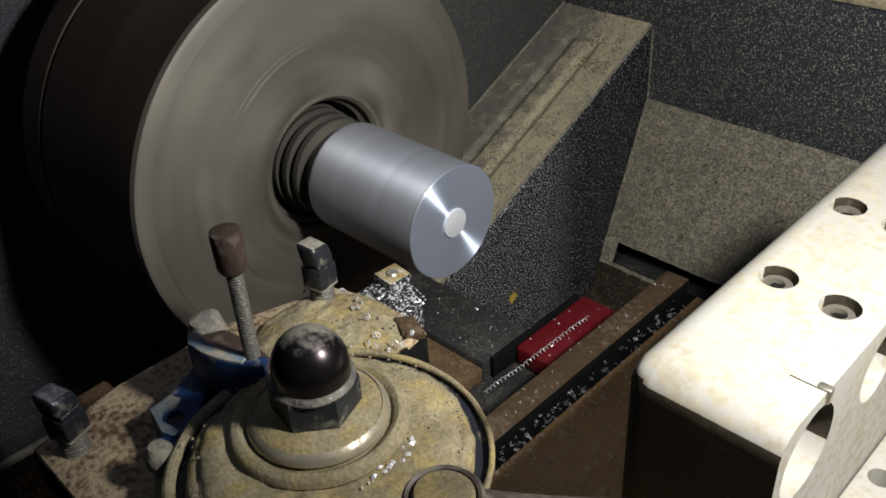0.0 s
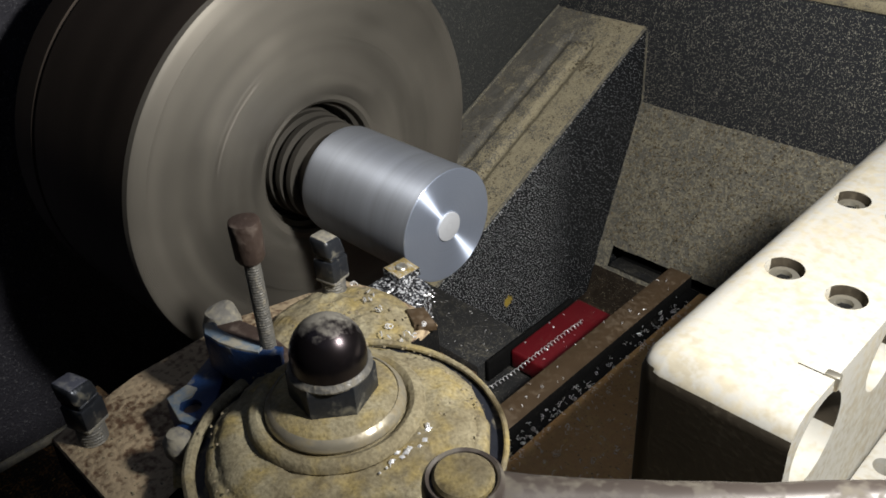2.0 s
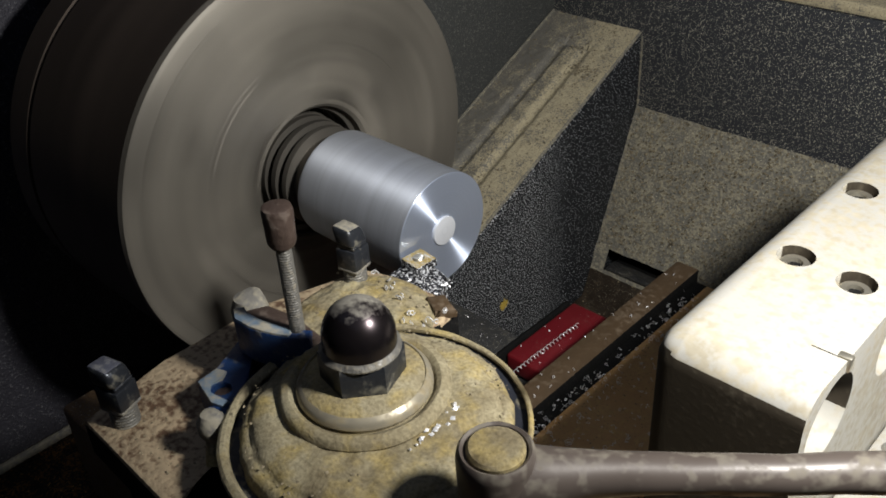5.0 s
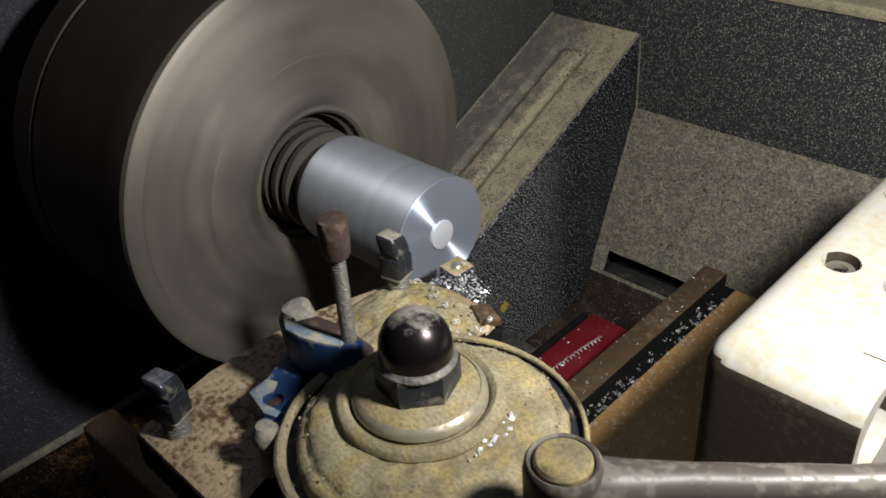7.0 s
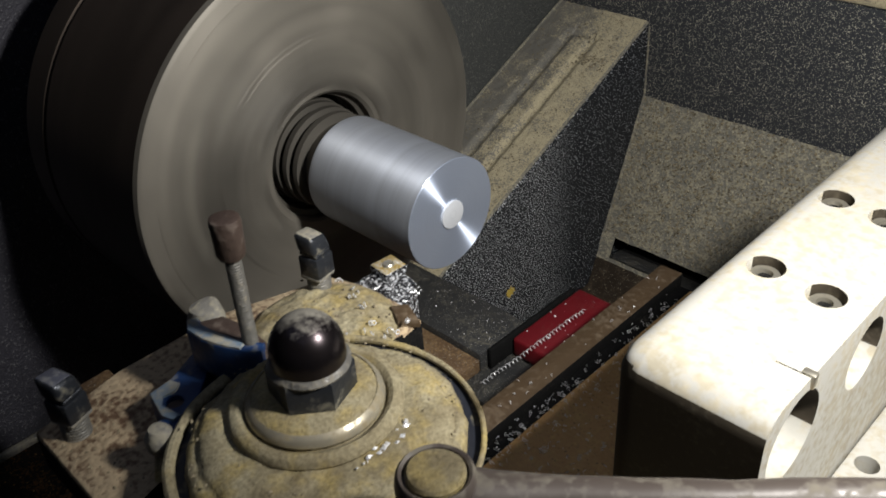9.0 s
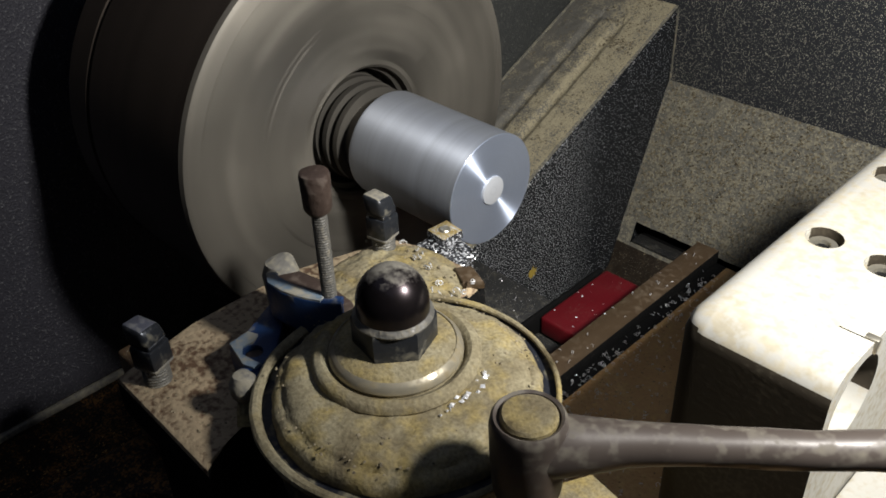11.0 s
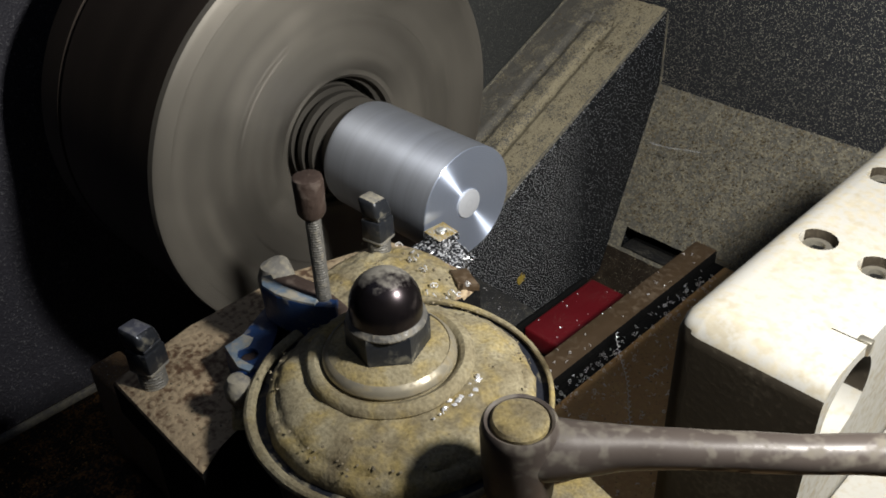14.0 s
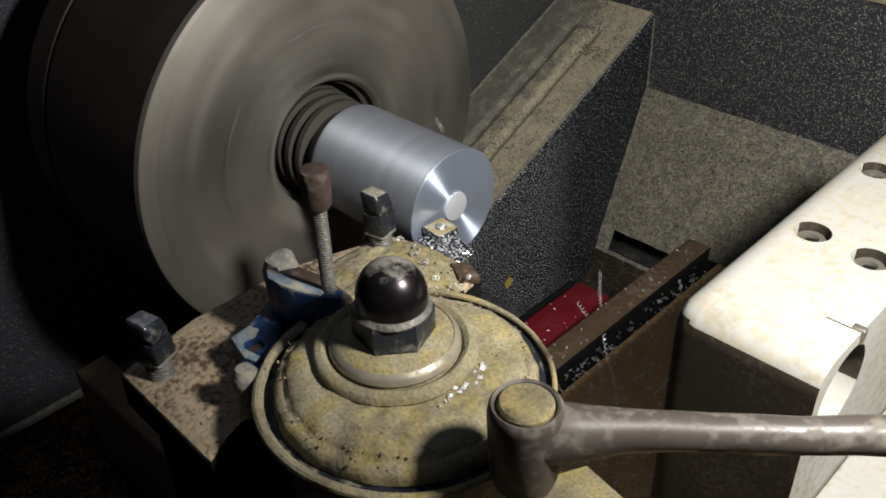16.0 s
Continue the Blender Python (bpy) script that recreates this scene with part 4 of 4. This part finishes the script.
def aluminium_block():
    ob = thing("aluminium_block", 0.144, 0.04, -0.104, "pale machined aluminium block bolted on the cross slide, oil-stained", "block")
    def loc(bm):
        bmesh.ops.translate(bm, verts=bm.verts, vec=(-0.144, -0.04, 0.104))
        return bm
    screws = [(0.1340, 0.0075), (0.1548, 0.0050), (0.1325, 0.0610), (0.1512, 0.0590), (0.1335, 0.1150)]
    body = box(0.1192, 0.168, -0.0560, 0.142, -0.104, 0.0295, 0)
    def soft(e):
        a, b = e.verts[0].co, e.verts[1].co
        top, front, left = a.z > 0.02 and b.z > 0.02, a.y < 0 and b.y < 0, a.x < 0.13 and b.x < 0.13
        return (top and front) or (top and left) or (front and left)
    bmesh.ops.bevel(body, geom=[e for e in body.edges if soft(e)], offset=0.0095, segments=12, affect="EDGES", profile=0.5)
    holes = [revolve([(0.0, 0.0235), (0.0062, 0.0235), (0.0062, 0.034), (0.0, 0.034)], 32, "z", None, (x, y, 0)) for x, y in screws]
    holes += [revolve([(0.0, 0.1590), (r, 0.1590), (r, 0.20), (0.0, 0.20)], 48, "x", None, (0, y, z)) for y, z, r in ((-0.0365, 0.0105, 0.0150), (0.0105, 0.0105, 0.0125), (0.060, 0.0105, 0.0125))]
    holes.append(box(0.1575, 0.175, -0.0323, -0.0318, 0.0265, 0.035, 0))
    # Front end and lower bevel take the colour with shade put in.
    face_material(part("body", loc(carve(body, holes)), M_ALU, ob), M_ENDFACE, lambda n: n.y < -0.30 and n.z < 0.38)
    for x, y in screws:
        bm = revolve([(0.0, 0.0236), (0.0052, 0.0236), (0.0052, 0.0262), (0.0046, 0.0270), (0.0026, 0.0270), (0.0024, 0.0250), (0.0, 0.0250)], 28, "z", None, (x, y, 0))
        screw = part("cap_screw", loc(bm), M_SCREW, ob, "sunk steel cap screw")
        # Solid black hexagon in place of the shade of a hollow socket.
        six = prism([(x + 0.0025 * math.cos(radians(60 * k + 12)), y + 0.0025 * math.sin(radians(60 * k + 12))) for k in range(6)], 0.0251, 0.0256)
        part("socket", loc(six), M_BLACK, screw, "hexagon socket, its shade a black plug")
    flange = carve(box(0.1684, 0.215, -0.0540, 0.142, -0.104, -0.041, 0.0015), [revolve([(0.0, -0.06), (0.0042, -0.06), (0.0042, -0.03), (0.0, -0.03)], 24, "z", None, (0.1755, 0.0200, 0))])
    part("flange", loc(flange), M_ALU, ob, "lower flange with an oily bolt hole")
    part("shim", loc(box(0.1648, 0.1690, -0.0319, -0.0292, 0.0250, 0.0300, 0.0005)), M_SCREW, ob, "bright sliver of a shim in the slit")
    CROSS.append(ob)


# ---- chips and crumbs ----
def curl(turns, radius, pitch, wire=0.00028, straight=False, bm=None, at=Matrix.Identity(4), seed=0, wave=0.0):
    rnd = random.Random(seed)
    pts = []
    steps = int(turns * 9)
    for i in range(steps + 1):
        a = 2 * math.pi * i / 9
        r = radius * (1 + 0.15 * math.sin(0.31 * i + seed))
        z = pitch * i / 9 + 0.0003 * rnd.random()
        sway = wave * math.sin(130 * z + seed), wave * math.sin(190 * z + 2 * seed)
        pts.append(at @ Vector((r * math.cos(a) + sway[0], r * math.sin(a) + sway[1], z)))
    return sweep(pts, wire, 4, 1.0, bm)


def turned_at(x, y, z, seed):
    r = random.Random(seed)
    return Matrix.Translation((x, y, z)) @ Euler((r.uniform(1.1, 2.0), r.uniform(-0.3, 0.3), r.uniform(0, 6.28))).to_matrix().to_4x4()


def pebble(bm, p, size, rnd):
    a = rnd.uniform(0, 6.28)
    vs = []
    for k in range(4):
        r = size * rnd.uniform(0.5, 1.0)
        vs.append(bm.verts.new((p[0] + r * math.cos(a + 1.57 * k), p[1] + r * math.sin(a + 1.57 * k), p[2] + 0.15 * size * rnd.random())))
    top = bm.verts.new((p[0], p[1], p[2] + size * rnd.uniform(0.5, 1.0)))
    for k in range(4):
        bm.faces.new((vs[k], vs[(k + 1) % 4], top))


def litter():
    rnd = random.Random(5)
    bm = bmesh.new()
    while len(bm.verts) < 1500 * 4:
        x, y = rnd.uniform(-0.210, -0.1325), rnd.uniform(0.11, 0.349)
        k = (x + 0.210) / 0.078
        if rnd.random() > 0.25 + 0.75 * k:
            continue
        z = -0.152 + (y - 0.128) * (0.104 / 0.224) + 0.0039
        if abs(abs(x + 0.172) - 0.011) < 0.006 and y < 0.325:
            z -= 0.002
        pebble(bm, (x, y, z), rnd.choice((0.0005, 0.0006, 0.0008, 0.0012)), rnd)
    for k in range(70):
        x, y = -0.158 + 0.022 * k / 70 + rnd.gauss(0, 0.0012), 0.303 + 0.004 * math.sin(k * 0.25) + rnd.gauss(0, 0.001)
        pebble(bm, (x, y, -0.152 + (y - 0.128) * 0.4643 + 0.0040), rnd.uniform(0.0008, 0.0016), rnd)
    tagged(mesh_object("dust_crumbs", bm, M_CRUMB, 80), "dry tan and dark crumbs on the sloping shelf", "debris", kind="stuff")
    bm = bmesh.new()
    for k in range(5200):
        x, y = rnd.uniform(-0.128, 0.12), 0.3515 - 0.046 * rnd.random() ** 1.0
        z = -0.106 + (y - 0.352) * (0.150 / 0.066)
        pebble(bm, (x, y - 0.0010, z + 0.0002), rnd.choice((0.0006, 0.0008, 0.0011, 0.0015)), rnd)
    for k in range(500):
        x, y = rnd.uniform(-0.128, 0.05), rnd.uniform(0.12, 0.297)
        z = -0.106 + (y - 0.352) * (0.150 / 0.066) if y > 0.286 else -0.2557
        pebble(bm, (x, y, z), rnd.choice((0.0006, 0.0009, 0.0012)), rnd)
    tagged(mesh_object("swarf_grains", bm, M_CRUMB, 80), "fine swarf grains clinging to the chute", "debris", kind="stuff")
    bm = bmesh.new()
    for k in range(700):
        x, y = -0.1345 - abs(rnd.gauss(0, 0.035)), rnd.gauss(-0.150, 0.035)
        if x > -0.229 and y < -0.03:
            pebble(bm, (x, y, -0.1890), rnd.uniform(0.0004, 0.0012), rnd)
    for k in range(500):
        pebble(bm, (rnd.uniform(-0.134, -0.099), rnd.uniform(-0.20, -0.10), -0.1500), rnd.uniform(0.0004, 0.0011), rnd)
    tagged(mesh_object("rust_grains", bm, M_RUSTSAND, 80), "orange-brown rusty grains by the foot of the headstock", "debris", kind="stuff")
    dab = bmesh.new()
    hub = dab.verts.new((WEDGE_X + 0.0007, 0.187, -0.208))
    rim = []
    for k in range(26):
        r = 0.0042 * (1 + rnd.uniform(-0.5, 0.35))
        rim.append(dab.verts.new((WEDGE_X + 0.0001, 0.187 + 1.15 * r * math.cos(k * 2 * math.pi / 26), -0.208 + r * math.sin(k * 2 * math.pi / 26))))
    for k in range(26):
        dab.faces.new((hub, rim[k], rim[(k + 1) % 26]))
    tagged(mesh_object("paint_dab", dab, M_YELLOW), "small ragged yellow dab on the dark guard side", "paint dab", kind="stuff")
    # chips on the cross slide
    bm = bmesh.new()
    for k in range(560):
        x = rnd.uniform(0.0356, 0.0470) if k < 170 else rnd.uniform(0.046, 0.118)
        y = rnd.uniform(-0.05, 0.125)
        z = -0.0966 if x < 0.0425 else -0.0951
        curl(rnd.uniform(0.4, 1.1) if k % 5 else 2.2, rnd.uniform(0.0003, 0.0009), rnd.uniform(0.0004, 0.0016), 0.00010, False, bm, turned_at(x, y, z + 0.001, k), k)
    for k in range(26):
        curl(rnd.uniform(0.4, 0.9), rnd.uniform(0.0004, 0.0009), 0.0006, 0.00013, False, bm, turned_at(rnd.uniform(0.0225, 0.0335), rnd.uniform(-0.03, 0.138), -0.0892, 900 + k), k)
    ob = tagged(mesh_object("curly_chips", bm, M_CHIP, 60), "curled bright aluminium chips lying on the cross slide", "chips", kind="stuff")
    CROSS.append(ob)
    # wet chips round the tool tip, on the cap and on the crust
    bm = bmesh.new()
    spots = [(0.0303, -0.0752, 0.0185), (0.0566, -0.0836, 0.0185), (0.0226, -0.0775, 0.0185), (0.0331, -0.0817, 0.0195), (0.0479, -0.0854, 0.0195), (0.0540, -0.0775, 0.0185), (0.050, -0.094, 0.0195), (0.0505, -0.0905, 0.0195), (0.042, -0.083, 0.0195), (0.0550, -0.0870, 0.018)]
    for k, (x, y, z) in enumerate(spots):
        for q in range(2):
            curl(rnd.uniform(0.4, 1.1), rnd.uniform(0.0006, 0.0012), 0.0006, 0.00022, False, bm, turned_at(x + rnd.gauss(0, 0.0012), y + rnd.gauss(0, 0.0012), z, 40 * k + q), k)
    for k in range(24):
        a = radians(-16 + 44 * k / 24 + rnd.uniform(-2, 2))
        r = 0.0255 + rnd.gauss(0, 0.0009)
        pebble(bm, (NX + r * math.cos(a), NY + r * math.sin(a), 0.0340), 0.0003 + 0.0012 * rnd.random() ** 2, rnd)
    for k in range(60):
        pebble(bm, (rnd.uniform(0.004, 0.026), rnd.uniform(-0.060, -0.041), -0.0037), rnd.uniform(0.0004, 0.0009), rnd)
    ob = tagged(mesh_object("wet_chips", bm, M_CHIP, 60), "wet glittering aluminium chips on the tool post", "chips", kind="stuff")
    CROSS.append(ob)
    bm = bmesh.new()
    for k in range(420):
        a, r = rnd.uniform(0, 6.28), 0.036 * math.sqrt(rnd.random())
        if r < 0.0235:
            continue
        z = 0.0335 if r < 0.028 else (0.0325 if r < 0.036 else 0.0303)
        pebble(bm, (CX + r * math.cos(a), CY + r * math.sin(a), z), rnd.uniform(0.0003, 0.0008), rnd)
    for k in range(260):
        x, y = rnd.uniform(0.009, 0.048), rnd.uniform(-0.178, -0.12)
        pebble(bm, (x, y, 0.0144), rnd.uniform(0.0003, 0.0008), rnd)
    for k in range(90):
        pebble(bm, (rnd.gauss(0.036, 0.008), rnd.gauss(-0.092, 0.007), 0.0183), rnd.uniform(0.0004, 0.0012), rnd)
    ob = tagged(mesh_object("cutting_dust", bm, M_CRUMB, 80), "loose tan grains on the tool post", "debris", kind="stuff")
    CROSS.append(ob)
    # small chips on the red wiper and the wing
    bm = bmesh.new()
    for k in range(22):
        pebble(bm, (rnd.uniform(-0.026, 0.018), rnd.uniform(0.071, 0.128), -0.1246), rnd.uniform(0.0004, 0.0009), rnd)
    for k in range(40):
        pebble(bm, (rnd.uniform(-0.12, -0.034), rnd.uniform(0.049, 0.083), -0.1251), rnd.uniform(0.0003, 0.0007), rnd)
    curl(1.2, 0.006, 0.001, 0.00018, False, bm, turned_at(0.004, 0.098, -0.1235, 77), 3)
    ob = tagged(mesh_object("wiper_chips", bm, M_CHIP, 60), "tiny bright chips on the red wiper", "chips", kind="stuff")
    SADDLE.append(ob)


FLIGHTS = []


def long_chip(length, radius, pose_rest, rows, label, wire=0.00022, wave=0.0018):
    """A coiled chip along its own z; rows of its flight: seconds, the two ends."""
    bm = curl(length / 0.0028, radius, 0.0028, wire, False, None, Matrix.Translation((0, 0, -length / 2)), len(FLIGHTS), min(wave, radius))
    ob = tagged(mesh_object("coiled_chip", bm, M_CHIP, 60), label, "chip", "coiled chips")
    FLIGHTS.append((ob, pose_rest, rows))


def between(a, b):
    a, b = Vector(a), Vector(b)
    return Matrix.Translation((a + b) / 2) @ (b - a).to_track_quat("Z", "Y").to_matrix().to_4x4()


def coiled_chips():
    long_chip(0.085, 0.0011, None, [(0.0, (-0.0127, 0.028, -0.1225), (-0.0103, 0.1125, -0.1225)), (6.5, (-0.0127, 0.028, -0.1225), (-0.0103, 0.1125, -0.1225)),
              (7.0, (-0.002, 0.028, -0.1225), (0.006, 0.1125, -0.1225)), (7.5, (-0.003, 0.034, -0.1225), (0.014, 0.1125, -0.1225)), (8.0, (-0.0120, 0.028, -0.1225), (-0.0090, 0.1125, -0.1225)),
              (10.6, (-0.0127, 0.028, -0.1225), (-0.0103, 0.1125, -0.1225)), (11.4, (0.008, -0.03, -0.133), (0.012, 0.05, -0.133)), (16.0, (0.008, -0.03, -0.133), (0.012, 0.05, -0.133))],
              "long bright coiled chip lying across the red wiper", 0.00022, 0.0003)
    low = ((0.006, -0.05, -0.134), (0.012, -0.01, -0.134))
    def flight(t, a, b, c, d, label, radius=0.0012):
        def hop(p, k):
            return (p[0] + 0.006 * k, p[1] + 0.008 * k, p[2] - 0.007 * k)
        """Rests under the tool, flies through a, b at t, and comes to lie at c, d."""
        n = (Vector(b) - Vector(a)).length
        mid = (Vector(low[0]) + Vector(low[1])) / 2
        rest = (mid - Vector((0.1, 1, 0)).normalized() * n / 2, mid + Vector((0.1, 1, 0)).normalized() * n / 2)
        long_chip(n, radius, None, [(0.0, *rest), (t - 0.5, *rest), (t - 0.15, hop(a, -1), hop(b, -1)), (t, a, b)] + ([(t + 0.15, hop(a, 1), hop(b, 1)), (t + 0.5, c, d)] if t < 15.6 else []) + ([(16.0, c, d)] if t < 15.5 else []), label)
    flight(12.5, (-0.0156, 0.10, -0.060), (0.0174, 0.10, -0.0836), (-0.07, 0.15, -0.2535), (-0.03, 0.17, -0.2535), "coiled chip flung off the tool", 0.0021)
    flight(12.5, (0.0363, 0.10, -0.0191), (0.0479, 0.10, -0.059), (-0.09, 0.19, -0.2535), (-0.05, 0.20, -0.2535), "thin coiled chip flung off the tool", 0.0014)
    flight(13.0, (-0.0503, 0.07, -0.0816), (0.0161, 0.10, -0.1134), (-0.11, 0.17, -0.2535), (-0.035, 0.195, -0.2535), "coiled chip falling past the wiper", 0.0013)
    flight(13.0, (0.0220, 0.0581, -0.0800), (0.0623, 0.0088, -0.0860), (0.0410, 0.0600, -0.0880), (0.0800, 0.0190, -0.0940), "straight coiled chip on the cross slide", 0.0007)
    flight(11.6, (0.030, 0.050, -0.050), (0.043, 0.050, -0.056), (0.0621, 0.0518, -0.0944), (0.0664, 0.0655, -0.0944), "short tight coil lying on the cross slide", 0.0009)
    flight(12.0, (0.028, 0.045, -0.046), (0.040, 0.047, -0.054), (0.0763, 0.0490, -0.0944), (0.0762, 0.0625, -0.0944), "short loose coil lying on the cross slide", 0.0008)
    flight(14.0, (-0.1017, 0.30, -0.1299), (-0.0591, 0.30, -0.1217), (-0.10, 0.24, -0.2535), (-0.06, 0.24, -0.2535), "thin chip flung over the chute", 0.0005)
    flight(14.5, (-0.012, 0.095, -0.121), (0.0132, 0.08, -0.1185), (-0.012, 0.110, -0.1225), (0.012, 0.100, -0.1225), "short chip dropping on the wiper", 0.0009)
    flight(15.4, (-0.036, 0.15, -0.0573), (-0.0246, 0.15, -0.0753), (-0.06, 0.21, -0.2535), (-0.045, 0.225, -0.2535), "short chip flung off the tool", 0.0018)
    flight(16.0, (0.0138, 0.09, -0.0757), (0.018, 0.09, -0.105), (0.0138, 0.09, -0.0757), (0.018, 0.09, -0.105), "thin chip dropping past the gib strip", 0.0006)
    flight(16.0, (-0.039, 0.030, 0.016), (-0.036, 0.031, 0.0115), (-0.039, 0.030, 0.016), (-0.036, 0.031, 0.0115), "tiny chip over the workpiece", 0.0008)


saddle()
cross_slide()
tool_holder()
tool_post()
square_bolt(0.0170, -0.0815, 0.0140, 0.0385, 12, "dusty square-headed clamping bolt beside the tool tip", True)
square_bolt(0.0165, -0.1720, 0.0140, 0.0362, 20, "blackened square-headed clamping bolt on the rusty plate", False)
clamp_lever()
bent_pin()
locking_handle()
aluminium_block()
compound_slide()
litter()
coiled_chips()


# ---- what moves ----
def motions():
    for ob in CROSS:
        x, y, z = ob.location
        turn = math.degrees(ob.rotation_euler.z)
        walk(ob, [(t, pose(x + a, y + b, z, 0, 0, turn)) for t, a, b in FEED])
    for ob in SADDLE:
        x, y, z = ob.location
        walk(ob, [(t, pose(x + a, y, z)) for t, a, b in FEED])
    for ob, rest, rows in FLIGHTS:
        keys = {}
        for t, a, b in rows:
            keys[round(t, 2)] = between(a, b)
        walk(ob, sorted(keys.items()))
    for ob in (the_chuck, the_work):
        walk(ob, [(k / FPS, pose(0, 0, 0, 53.0 * k, 0, 0)) for k in range(16 * FPS + 1)])


motions()
